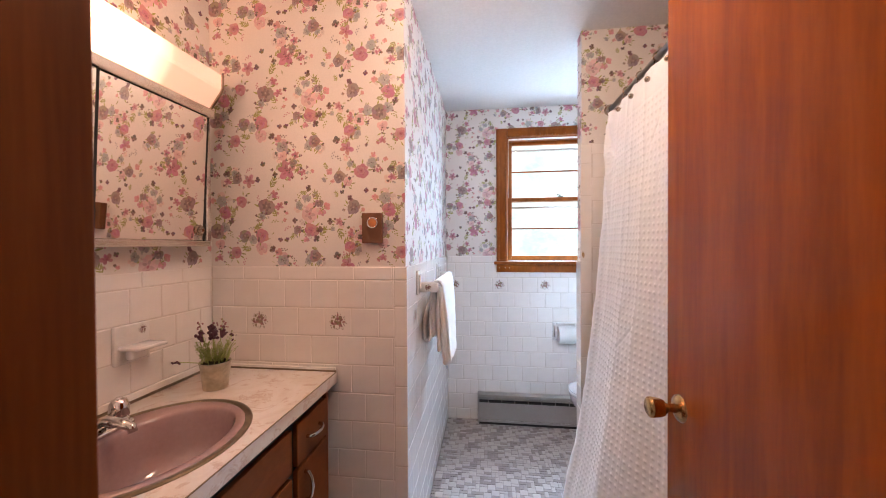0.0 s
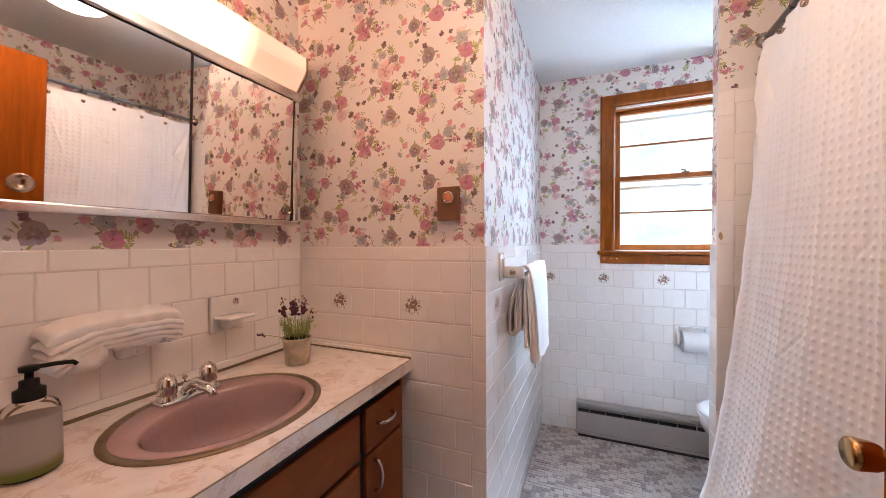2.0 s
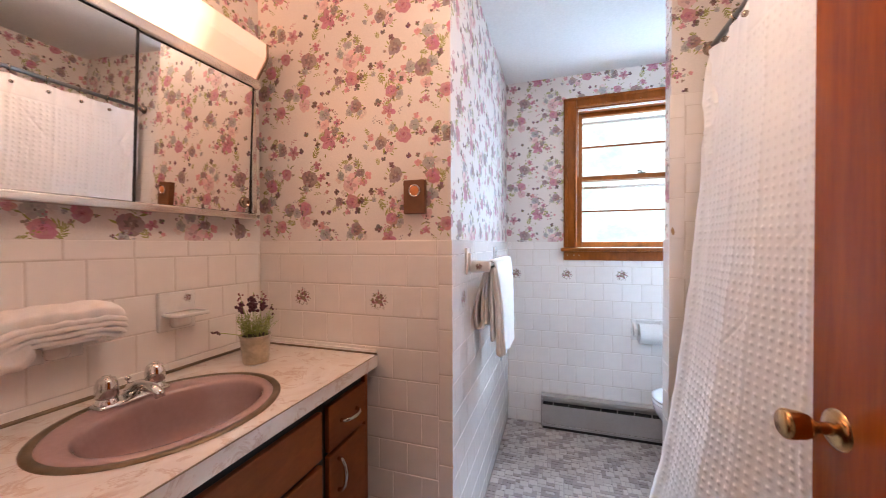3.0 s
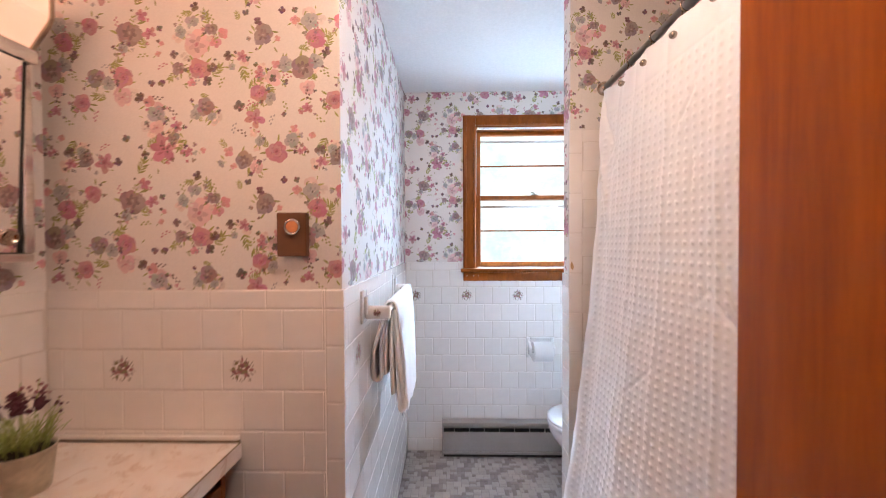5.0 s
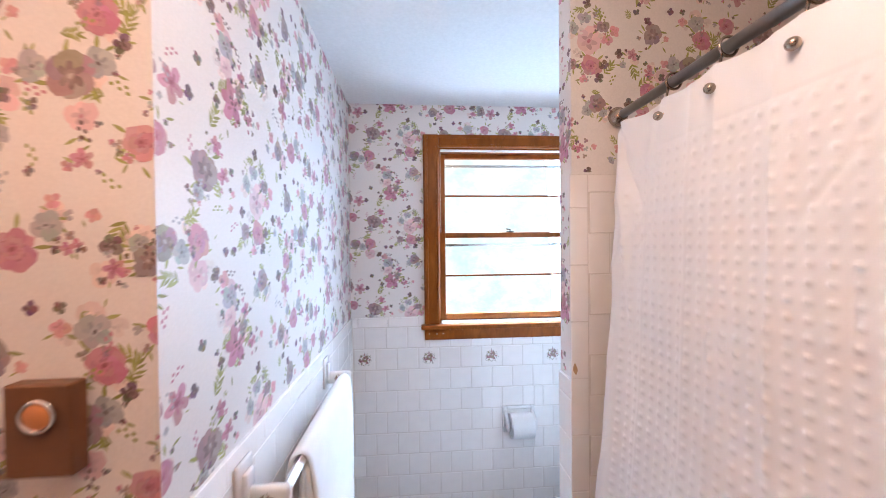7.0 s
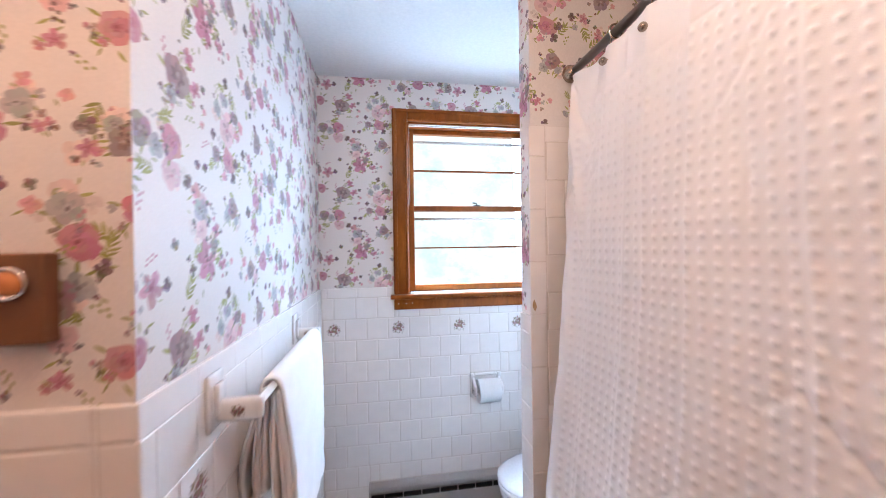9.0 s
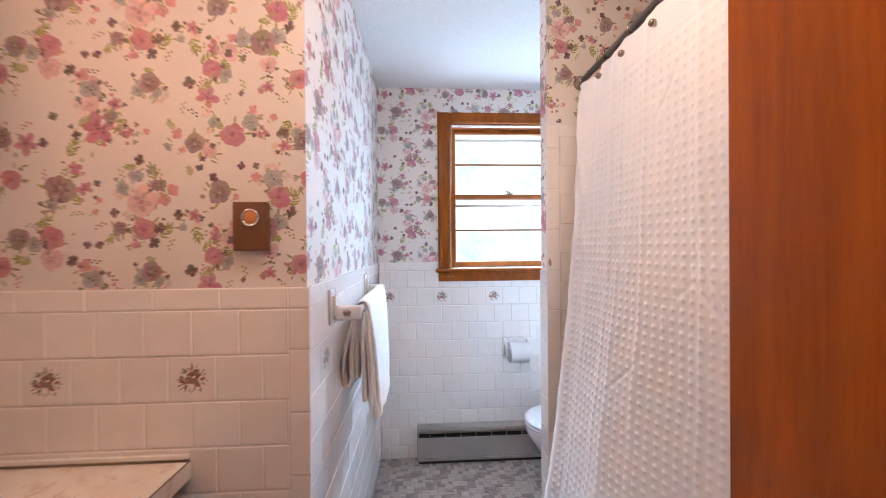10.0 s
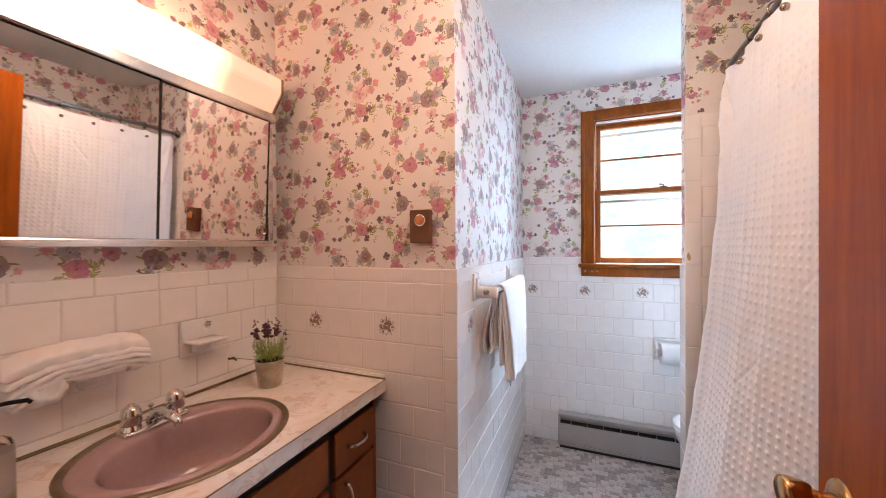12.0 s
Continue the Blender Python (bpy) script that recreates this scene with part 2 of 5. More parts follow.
def mosaic(name, stops):
    """Unglazed mosaic: every piece a shade of its own between the stops."""
    m, nt, p = mat(name, stops[0], 0.38, 0, 0.5)
    info = nt.nodes.new("ShaderNodeObjectInfo")
    geo = nt.nodes.new("ShaderNodeNewGeometry")
    add = nt.nodes.new("ShaderNodeMath")
    add.operation = "ADD"
    nt.links.new(info.outputs["Random"], add.inputs[0])
    nt.links.new(geo.outputs["Random Per Island"], add.inputs[1])
    fr = nt.nodes.new("ShaderNodeMath")
    fr.operation = "FRACT"
    nt.links.new(add.outputs[0], fr.inputs[0])
    col = ramp(nt, fr.outputs[0], [(k / (len(stops) - 1), c) for k, c in enumerate(stops)])
    n = noise_tex(nt, coords(nt), 90, 4)
    nt.links.new(blend(nt, "MULTIPLY", 0.6, col, ramp(nt, n, [(0.3, (0.84, 0.83, 0.82)), (0.7, (1, 1, 1))])), p.inputs["Base Color"])
    bump(nt, p, n, 0.1, 0.001)
    return m


def outdoors():
    """Bright overcast sky with the pale ghosts of trees, far behind the window."""
    m = bpy.data.materials.new("bright_distance")
    m.use_nodes = True
    nt = m.node_tree
    nt.nodes.clear()
    out, em = nt.nodes.new("ShaderNodeOutputMaterial"), nt.nodes.new("ShaderNodeEmission")
    v = coords(nt, (1, 1, 1.4))
    n1, n2 = noise_tex(nt, v, 0.55, 6, 0.65), noise_tex(nt, v, 2.4, 6, 0.7)
    c = blend(nt, "MIX", 0.4, ramp(nt, n1, [(0.38, (0.55, 0.80, 0.72)), (0.6, (0.94, 1.0, 1.0))]), ramp(nt, n2, [(0.4, (0.62, 0.86, 0.80)), (0.6, (1.0, 1.0, 1.0))]))
    nt.links.new(c, em.inputs[0])
    em.inputs[1].default_value = 0.85
    nt.links.new(em.outputs[0], out.inputs[0])
    return m


CURTAIN, MARBLE, INK, OUTDOORS = curtain_cloth(), marble(), print_ink(), outdoors()
MOSAIC_PALE = mosaic("pale_mosaic_stone", [(0.47, 0.415, 0.39), (0.52, 0.465, 0.435), (0.57, 0.515, 0.485)])
MOSAIC_DARK = mosaic("dark_mosaic_stone", [(0.29, 0.235, 0.22), (0.34, 0.285, 0.27), (0.40, 0.34, 0.32)])

# ---- building helpers ----
def mesh_of(bm, name, material, smooth=False):
    bmesh.ops.recalc_face_normals(bm, faces=bm.faces)
    me = bpy.data.meshes.new(name)
    bm.to_mesh(me)
    bm.free()
    me.materials.append(material)
    if smooth:
        me.shade_smooth()
    return me


def part(name, bm, material, parent, label="", smooth=False):
    ob = new(name, mesh_of(bm, name, material, smooth))
    ob.parent = parent
    return tagged(ob, label)


def empty(name, label, category, at=(0, 0, 0), group="", kind=""):
    e = new(name)
    e.empty_display_size = 0.05
    e.location = at
    return tagged(e, label, category, group, kind)


def thing(name, bm, material, label, category, at=(0, 0, 0), group="", kind="", smooth=False):
    ob = new(name, mesh_of(bm, name, material, smooth))
    ob.location = at
    return tagged(ob, label, category, group, kind)


def box(lo, hi, bevel=0.0, seg=2, bm=None, m=None):
    bm = bm or bmesh.new()
    made = bmesh.ops.create_cube(bm, size=1.0)["verts"]
    c = [(a + b) / 2 for a, b in zip(lo, hi)]
    s = [b - a for a, b in zip(lo, hi)]
    for v in made:
        v.co = Vector([v.co[i] * s[i] + c[i] for i in range(3)])
    if bevel:
        edges = list({e for v in made for e in v.link_edges})
        made = bmesh.ops.bevel(bm, geom=edges, offset=bevel, segments=seg, profile=0.5, affect="EDGES")["verts"] + [v for v in made if v.is_valid]
    if m is not None:
        bmesh.ops.transform(bm, matrix=m, verts=[v for v in set(made) if v.is_valid])
    return bm


def tube(points, radius, n=10, bm=None, closed=False, cap=True):
    """A round bar along points; radius is one number or one for each point."""
    bm = bm or bmesh.new()
    pts = [Vector(p) for p in points]
    radii = radius if isinstance(radius, (list, tuple)) else [radius] * len(pts)
    rings, up = [], None
    for i, p in enumerate(pts):
        a, b = (pts[i - 1] if i or closed else p), (pts[(i + 1) % len(pts)] if i < len(pts) - 1 or closed else p)
        d = (b - a).normalized()
        if up is None:
            up = Vector((0, 0, 1)) if abs(d.z) < 0.9 else Vector((1, 0, 0))
        s = d.cross(up).normalized()
        up = s.cross(d).normalized()
        rings.append([bm.verts.new(p + (s * math.cos(2 * math.pi * k / n) + up * math.sin(2 * math.pi * k / n)) * radii[i]) for k in range(n)])
    for i in range(len(rings) if closed else len(rings) - 1):
        r, q = rings[i], rings[(i + 1) % len(rings)]
        for k in range(n):
            bm.faces.new((r[k], r[(k + 1) % n], q[(k + 1) % n], q[k]))
    if cap and not closed:
        bm.faces.new(rings[0]), bm.faces.new(rings[-1])
    return bm


def lathe(profile, n=32, bm=None, m=None, squash=(1, 1)):
    """Turns (radius, height) pairs about z."""
    bm = bm or bmesh.new()
    rings, made = [], []
    for r, z in profile:
        if r < 1e-6:
            ring = [bm.verts.new((0, 0, z))]
        else:
            ring = [bm.verts.new((r * squash[0] * math.cos(2 * math.pi * k / n), r * squash[1] * math.sin(2 * math.pi * k / n), z)) for k in range(n)]
        rings.append(ring)
        made += ring
    for a, b in zip(rings, rings[1:]):
        for k in range(n):
            quad = [a[k % len(a)], a[(k + 1) % len(a)], b[(k + 1) % len(b)], b[k % len(b)]]
            quad = list(dict.fromkeys(quad))
            if len(quad) > 2:
                bm.faces.new(quad)
    if m is not None:
        bmesh.ops.transform(bm, matrix=m, verts=made)
    return bm


def sheet(fn, nu, nv, bm=None):
    """A grid surface: fn(u, v) for u, v from 0 to 1 gives the place."""
    bm = bm or bmesh.new()
    g = [[bm.verts.new(fn(i / nu, j / nv)) for j in range(nv + 1)] for i in range(nu + 1)]
    for i in range(nu):
        for j in range(nv):
            bm.faces.new((g[i][j], g[i + 1][j], g[i + 1][j + 1], g[i][j + 1]))
    return bm


def axes(origin, u, v, w):
    """The pose with its local x, y, z along u, v, w."""
    m = Matrix((Vector(u), Vector(v), Vector(w))).transposed().to_4x4()
    m.translation = Vector(origin)
    return m

# ---- the room's main planes ----
XL, YA, XC, YB = -1.097, 1.317, -0.287, 2.659      # papered faces: vanity wall, facing wall, alcove side, window wall
XW, YW, YW2 = 0.467, 1.752, 1.828                  # the short wall at the end of the bath
XR, YS = 1.31, 0.24                                # wall behind the bath, doorway wall
CEIL, CAP = 2.318, 1.228
THICK = 0.12


def slab(name, boxes, material, label, category="wall"):
    bm = bmesh.new()
    for lo, hi in boxes:
        box(lo, hi, bm=bm)
    return thing(name, bm, material, label, category, kind="structure")


WIN_X, WIN_Z = (0.166, 0.945), (1.188, 2.100)        # the hole in the window wall
wall_west = slab("wall_west", [((XL - THICK, YS - THICK, 0), (XL, YA, CEIL))], PAPER, "floral papered wall over white tile behind the vanity")
wall_facing = slab("wall_facing", [((XL - THICK, YA, 0), (XC, YA + THICK, CEIL))], PAPER, "floral papered wall above a white tile wainscot")
wall_alcove = slab("wall_alcove", [((XC - THICK, YA + THICK, 0), (XC, YB + 0.15, CEIL))], PAPER, "floral papered side wall with white tile below")
wall_window = slab("wall_window", [((XC, YB, 0), (WIN_X[0], YB + 0.15, CEIL)), ((WIN_X[1], YB, 0), (XR, YB + 0.15, CEIL)),
                                   ((WIN_X[0], YB, 0), (WIN_X[1], YB + 0.15, WIN_Z[0])), ((WIN_X[0], YB, WIN_Z[1]), (WIN_X[1], YB + 0.15, CEIL))],
                   PAPER, "floral papered window wall with white tile below")
wall_bath_end = slab("wall_bath_end", [((XW, YW, 0), (XR, YW2, CEIL))], PAPER, "short floral papered wall at the foot of the bath")
wall_east = slab("wall_east", [((XR, YS - THICK, 0), (XR + THICK, YB + 0.15, CEIL))], PAPER, "floral papered wall behind the bath")
DOOR_X, DOOR_H = (-0.309, 0.497), 2.06
wall_doorway = slab("wall_doorway", [((XL, YS - THICK, 0), (DOOR_X[0], YS, CEIL)), ((DOOR_X[1], YS - THICK, 0), (XR, YS, CEIL)),
                                     ((DOOR_X[0], YS - THICK, DOOR_H), (DOOR_X[1], YS, CEIL))], PAPER, "floral papered wall round the doorway")
ceiling = slab("ceiling", [((XL - THICK, -1.4, CEIL), (XR + THICK, YB + 0.15, CEIL + 0.1))], CEILING, "smooth white painted ceiling", "ceiling")
floor = slab("floor", [((XL - THICK, -1.4, -0.1), (XR + THICK, YB + 0.15, -0.004))], FLOOR_GROUT, "grey and beige mosaic tile floor", "floor")
hall_walls = slab("wall_hall", [((XL - THICK, -1.4, 0), (XL, YS - THICK, CEIL)), ((XR, -1.4, 0), (XR + THICK, YS - THICK, CEIL)),
                                ((XL, -1.4, 0), (XR, -1.28, CEIL))], PLASTER, "plain painted hallway walls")
backdrop = thing("backdrop", box((-14, 11.9, -6), (15, 12, 12)), OUTDOORS, "bright washed-out sky and pale trees", "backdrop", kind="structure")
ground = thing("ground", box((-40, 3.2, -3.2), (40, 60, -3.0)), two_scale("lawn", (0.05, 0.09, 0.03), (0.08, 0.11, 0.04), 0.9, 0.5, 12), "green lawn far below the window", "ground", kind="structure")

# ---- wallpaper print: one repeat of flowers, laid wall by wall ----
REPEAT_U, REPEAT_V = 0.683, 0.449
ROSES = [(37.8, 14.0, 30), (6.5, 21.8, 30), (17.1, 36.9, 30), (1.5, 5.6, 27), (21.6, 7.5, 25), (67.5, 26.0, 26), (58.5, 12.2, 29)]
BLUSH = [(38.3, 20.7, 42), (17.6, 11.7, 22), (8.7, 8.9, 22), (22.7, 33.0, 18), (49.5, 43.6, 22), (58.8, 6.9, 27), (48.9, 3.8, 18)]
STARS = [(23.0, 0.8, 27), (47.8, 38.0, 37), (26.2, 17.3, 17), (40.9, 37.1, 15), (8.7, 3.4, 15), (10.7, 36.9, 10), (43.9, 43.9, 17), (21.6, 12.5, 16), (5.1, 34.3, 15), (64.1, 34.4, 29), (51.1, 23.7, 18), (53.4, 28.7, 17)]
PINKS = [(31.1, 23.5, 16), (33.3, 21.0, 16), (47.8, 21.0, 8), (11.8, 26.8, 13), (17.1, 15.1, 12), (40.0, 10.6, 12), (51.7, 5.6, 16), (12.3, 43.0, 10), (30.2, 36.9, 15), (28.8, 33.0, 9), (7.6, 41.0, 10), (37.0, 37.6, 9), (16.5, 21.8, 9), (48.9, 18.4, 9)]
MAUVES = [(20.4, 22.9, 30), (9.8, 14.0, 34), (36.4, 4.1, 26), (26.0, 34.6, 28), (34.4, 24.6, 20), (45.0, 40.8, 18), (43.3, 14.5, 20), (0.9, 35.2, 23), (56.5, 24.1, 38), (66.0, 12.2, 26)]
GREYS = [(39.4, 26.8, 18), (42.8, 24.0, 16), (7.6, 26.2, 25), (6.5, 15.6, 22), (14.3, 15.1, 20), (28.8, 14.7, 10), (18.8, 6.1, 17), (38.9, 2.2, 16), (34.4, 1.5, 13), (49.5, 2.2, 27), (13.2, 39.9, 20), (21.6, 39.7, 13), (32.2, 33.8, 10), (2.0, 37.4, 16), (58.3, 19.8, 15), (62.6, 10.7, 20)]
BROWNS = [(44.5, 18.2, 13), (34.4, 14.5, 13), (48.4, 25.1, 10), (21.8, 26.6, 12), (3.7, 18.2, 13), (29.9, 17.5, 12), (17.9, 11.5, 10), (14.6, 10.4, 10), (35.5, 10.8, 13), (50.6, 10.6, 10), (48.1, 10.6, 10), (27.1, 4.1, 16), (15.1, 1.9, 7), (5.4, 37.4, 16), (15.4, 29.4, 10), (11.8, 29.4, 10), (24.9, 28.8, 9), (52.8, 36.3, 13), (38.9, 30.7, 12), (54.2, 6.9, 14), (60.3, 34.4, 12), (58.0, 40.9, 11)]
LEAVES = [(35.5, 26.8, 18), (33.5, 12.8, 19), (2.6, 22.3, 17), (2.9, 20.4, 15), (26.0, 14.0, 18), (23.8, 9.5, 20), (4.2, 3.9, 18), (47.8, 34.6, 18), (42.2, 39.7, 18), (51.7, 39.1, 18), (45.0, 12.8, 13), (10.4, 19.5, 13), (19.9, 38.5, 13), (40.0, 29.0, 13), (27.1, 27.4, 11), (4.2, 39.7, 18), (8.7, 28.5, 13), (24.4, 2.8, 16), (19.3, 9.5, 13), (37.2, 7.3, 11), (6.5, 11.7, 13), (31.1, 38.5, 12), (61.1, 15.3, 18), (54.2, 32.1, 21), (52.7, 20.6, 21), (64.1, 6.9, 18)]

PINK, BLUSHED, DEEP = (0.485, 0.175, 0.235), (0.69, 0.45, 0.465), (0.29, 0.070, 0.105)
MAUVE_INK, BROWN_INK, GREY_INK, LEAF_INK = (0.275, 0.180, 0.170), (0.118, 0.060, 0.056), (0.36, 0.35, 0.36), (0.31, 0.315, 0.075)


def outline(cu, cv, a, b, turn, n=8, wob=0.0, rng=random):
    """A petal: an oval of half-axes a, b, turned, with an uneven edge."""
    pts = []
    for k in range(n):
        t = 2 * math.pi * k / n
        s = 1 + wob * (rng.random() - 0.5)
        x, y = a * s * math.cos(t), b * s * math.sin(t)
        pts.append((cu + x * math.cos(turn) - y * math.sin(turn), cv + x * math.sin(turn) + y * math.cos(turn)))
    return pts


def shade_of(c, rng, amount=0.16):
    k = 1 + amount * (rng.random() * 2 - 1)
    return tuple(min(0.95, x * k) for x in c)


def flower(out, u, v, r, ink, petals, rng, layer, fat=0.52, centre=None, rings=1):
    """Uneven washed petals round a heart, each with a darker stroke where the brush began."""
    turn = rng.random() * 6.28
    dark = tuple(x * 0.84 for x in ink)
    for ring in range(rings):
        rr = r * (1 - 0.42 * ring)
        for k in range(petals):
            t = turn + ring * 0.6 + 2 * math.pi * k / petals + (rng.random() - 0.5) * 0.5
            grow = 0.74 + 0.42 * rng.random()
            d = rr * (0.52 + 0.10 * rng.random()) * (0.5 + 0.5 * grow)
            c, s = math.cos(t), math.sin(t)
            pale = tuple(min(0.9, x + (p - x) * rng.random() * 0.20) for x, p in zip(ink, (0.80, 0.72, 0.68)))
            out.append((layer + ring, outline(u + d * c, v + d * s, rr * 0.46 * grow, rr * fat * grow, t, 10, 0.30, rng), shade_of(pale, rng, 0.12)))
            if r > 0.012:
                out.append((layer + ring + 0.5, outline(u + d * 0.62 * c, v + d * 0.62 * s, rr * 0.26, rr * fat * 0.28, t + (rng.random() - 0.5), 7, 0.35, rng), shade_of(dark, rng, 0.2)))
    out.append((layer + rings, outline(u, v, r * 0.30, r * 0.24, turn, 7, 0.4, rng), shade_of(ink, rng, 0.2)))
    if centre:
        out.append((layer + rings + 1, outline(u, v, r * 0.15, r * 0.11, turn, 6, 0.5, rng), centre))


def leaf(out, u, v, r, turn, rng, layer=1, ink=LEAF_INK):
    pts = []
    for k in range(5):
        t = k / 4
        pts.append((t * 2 - 1, 0.27 * math.sin(math.pi * t)))
    pts += [(x, -y * 0.8) for x, y in pts[3:0:-1]]
    c, s, r = math.cos(turn), math.sin(turn), r * 0.88
    out.append((layer, [(u + r * (x * c - y * s), v + r * (x * s + y * c)) for x, y in pts], shade_of(ink, rng, 0.22)))


def repeat_motifs():
    rng, out = random.Random(7), []
    for u, v, r in BLUSH:
        flower(out, u / 100, v / 100, r / 1000, BLUSHED, 5, rng, 1, 0.55, PINK)
    for u, v, r in GREYS:
        for k in range(2):
            t = rng.random() * 6.28
            leaf(out, u / 100 + r / 900 * math.cos(t), v / 100 + r / 900 * math.sin(t), r / 1900, t + 0.5, rng)
        flower(out, u / 100, v / 100, r / 1000, GREY_INK, 5, rng, 2, 0.50, (0.12, 0.09, 0.09))
    for u, v, r in MAUVES:
        for k in range(3):
            t = rng.random() * 6.28
            leaf(out, u / 100 + r / 920 * math.cos(t), v / 100 + r / 920 * math.sin(t), r / 2300, t + 0.4, rng)
        flower(out, u / 100, v / 100, r / 1080, MAUVE_INK, 6, rng, 2, 0.52, (0.44, 0.35, 0.32))
    for u, v, r in LEAVES:                            # fronds of paired leaflets on a bending stalk
        t, bend = rng.random() * 6.28, rng.uniform(-0.5, 0.5)
        uu, vv = u / 100 - r / 1300 * math.cos(t), v / 100 - r / 1300 * math.sin(t)
        for j in range(4):
            uu, vv, t = uu + r / 2300 * math.cos(t), vv + r / 2300 * math.sin(t), t + bend * 0.4
            for side in (-1, 1):
                q = t + side * rng.uniform(0.6, 1.0)
                leaf(out, uu + r / 2400 * math.cos(q), vv + r / 2400 * math.sin(q), r / rng.uniform(1350, 1800), q, rng)
        leaf(out, uu + r / 1900 * math.cos(t), vv + r / 1900 * math.sin(t), r / 1400, t, rng)
    for u, v, r in ROSES:
        flower(out, u / 100, v / 100, r / 1080, PINK, 7, rng, 3, 0.50, DEEP, 2)
        for k in range(3):
            t = rng.random() * 6.28
            leaf(out, u / 100 + r / 850 * math.cos(t), v / 100 + r / 850 * math.sin(t), r / 2100, t, rng)
    for u, v, r in STARS:
        flower(out, u / 100, v / 100, r / 1000, PINK, 5, rng, 4, 0.34, DEEP)
    for u, v, r in PINKS:
        flower(out, u / 100, v / 100, r / 1000, (0.61, 0.27, 0.29), 4, rng, 4, 0.5)
        leaf(out, u / 100 + r / 900, v / 100 - r / 1100, r / 1500, rng.random() * 6, rng)
    for u, v, r in BROWNS:
        flower(out, u / 100, v / 100, r / 980, BROWN_INK, 4, rng, 5, 0.48, MAUVE_INK)
    anchors = ROSES + MAUVES + BLUSH + STARS + GREYS
    for k in range(46):                               # pale washes behind the bunches
        u, v, r = rng.choice(anchors)
        t, d = rng.random() * 6.28, (r / 1000) * rng.uniform(0.5, 1.5)
        flower(out, u / 100 + d * math.cos(t), v / 100 + d * math.sin(t), rng.uniform(0.009, 0.019), rng.choice(((0.76, 0.60, 0.55), (0.68, 0.60, 0.57), (0.74, 0.56, 0.52))), 4, rng, 0, 0.55)
    for k in range(210):                               # small leaves and buds crowding round the larger flowers
        u, v, r = rng.choice(anchors)
        t, d = rng.random() * 6.28, (r / 1000) * rng.uniform(0.95, 1.75)
        uu, vv = u / 100 + d * math.cos(t), v / 100 + d * math.sin(t)
        if rng.random() < 0.5:
            leaf(out, uu, vv, rng.uniform(0.006, 0.012), t + rng.uniform(-0.8, 0.8), rng, 1)
        else:
            flower(out, uu, vv, rng.uniform(0.004, 0.008), rng.choice((BROWN_INK, BROWN_INK, BROWN_INK, MAUVE_INK, GREY_INK, PINK)), rng.choice((3, 4)), rng, 5, 0.5)
    for k in range(34):                               # sprigs of tiny buds
        u, v, t = rng.random() * REPEAT_U, rng.random() * REPEAT_V, rng.random() * 6.28
        ink = rng.choice((BROWN_INK, GREY_INK, PINK, LEAF_INK))
        for j in range(5):
            d = 0.006 * j
            out.append((6, outline(u + d * math.cos(t) + 0.003 * (-1) ** j * math.sin(t), v + d * math.sin(t) - 0.003 * (-1) ** j * math.cos(t), 0.0034, 0.0024, t, 6, 0.2, rng), ink))
    return out


def stacked(motifs):
    """Gives each petal a level of its own above those that it overlaps."""
    out, boxes = [], []
    for layer, poly, ink in sorted(motifs, key=lambda m: m[0]):
        us, vs = [p[0] for p in poly], [p[1] for p in poly]
        b = (min(us), min(vs), max(us), max(vs))
        level = 0
        for c, lv in boxes:
            if lv >= level and b[0] < c[2] and c[0] < b[2] and b[1] < c[3] and c[1] < b[3]:
                level = lv + 1
        boxes.append((b, level))
        out.append((level, poly, ink))
    return out


MOTIFS = stacked(repeat_motifs())


def clip(poly, lo, hi):
    """The part of a polygon inside a rectangle."""
    for axis, limit, sign in ((0, lo[0], 1), (0, hi[0], -1), (1, lo[1], 1), (1, hi[1], -1)):
        out = []
        for i, p in enumerate(poly):
            q = poly[i - 1]
            ip, iq = sign * (p[axis] - limit) >= 0, sign * (q[axis] - limit) >= 0
            if ip != iq:
                t = (limit - q[axis]) / (p[axis] - q[axis])
                out.append((q[0] + t * (p[0] - q[0]), q[1] + t * (p[1] - q[1])))
            if ip:
                out.append(p)
        poly = out
        if len(poly) < 3:
            return []
    return poly


def paper(wall, origin, udir, normal, areas, shift=0.0, lift=0.194):
    """The flower print of one wall. areas: rectangles (u0, v0, u1, v1); u runs to the viewer's left along udir from origin, v up from the tile's top."""
    verts, faces, cols = [], [], []
    o, ud, nd = Vector(origin), Vector(udir), Vector(normal)
    for u0, v0, u1, v1 in areas:
        for i in range(math.floor((u0 + shift) / REPEAT_U) - 1, math.ceil((u1 + shift) / REPEAT_U) + 1):
            for j in range(math.floor((v0 + lift) / REPEAT_V) - 1, math.ceil((v1 + lift) / REPEAT_V) + 1):
                du, dv = i * REPEAT_U - shift, j * REPEAT_V - lift
                for layer, poly, ink in MOTIFS:
                    p = clip([(x + du, y + dv) for x, y in poly], (u0, v0), (u1, v1))
                    if p:
                        base = len(verts)
                        verts += [o + ud * x + Vector((0, 0, y)) + nd * (0.00015 + 0.000028 * layer + 0.000007 * (i % 2) + 0.000014 * (j % 2)) for x, y in p]
                        faces.append(range(base, base + len(p)))
                        cols.append(ink)
    me = bpy.data.meshes.new("wallpaper_print")
    me.from_pydata(verts, [], [list(f) for f in faces])
    layer = me.color_attributes.new("ink", "FLOAT_COLOR", "CORNER")
    flat = [x for f, c in zip(faces, cols) for _ in f for x in (*c, 1.0)]
    layer.data.foreach_set("color", flat)
    me.materials.append(INK)
    ob = new("wallpaper_print", me)
    ob.parent = wall
    return tagged(ob, "printed pink, mauve and grey flowers", kind="stuff")


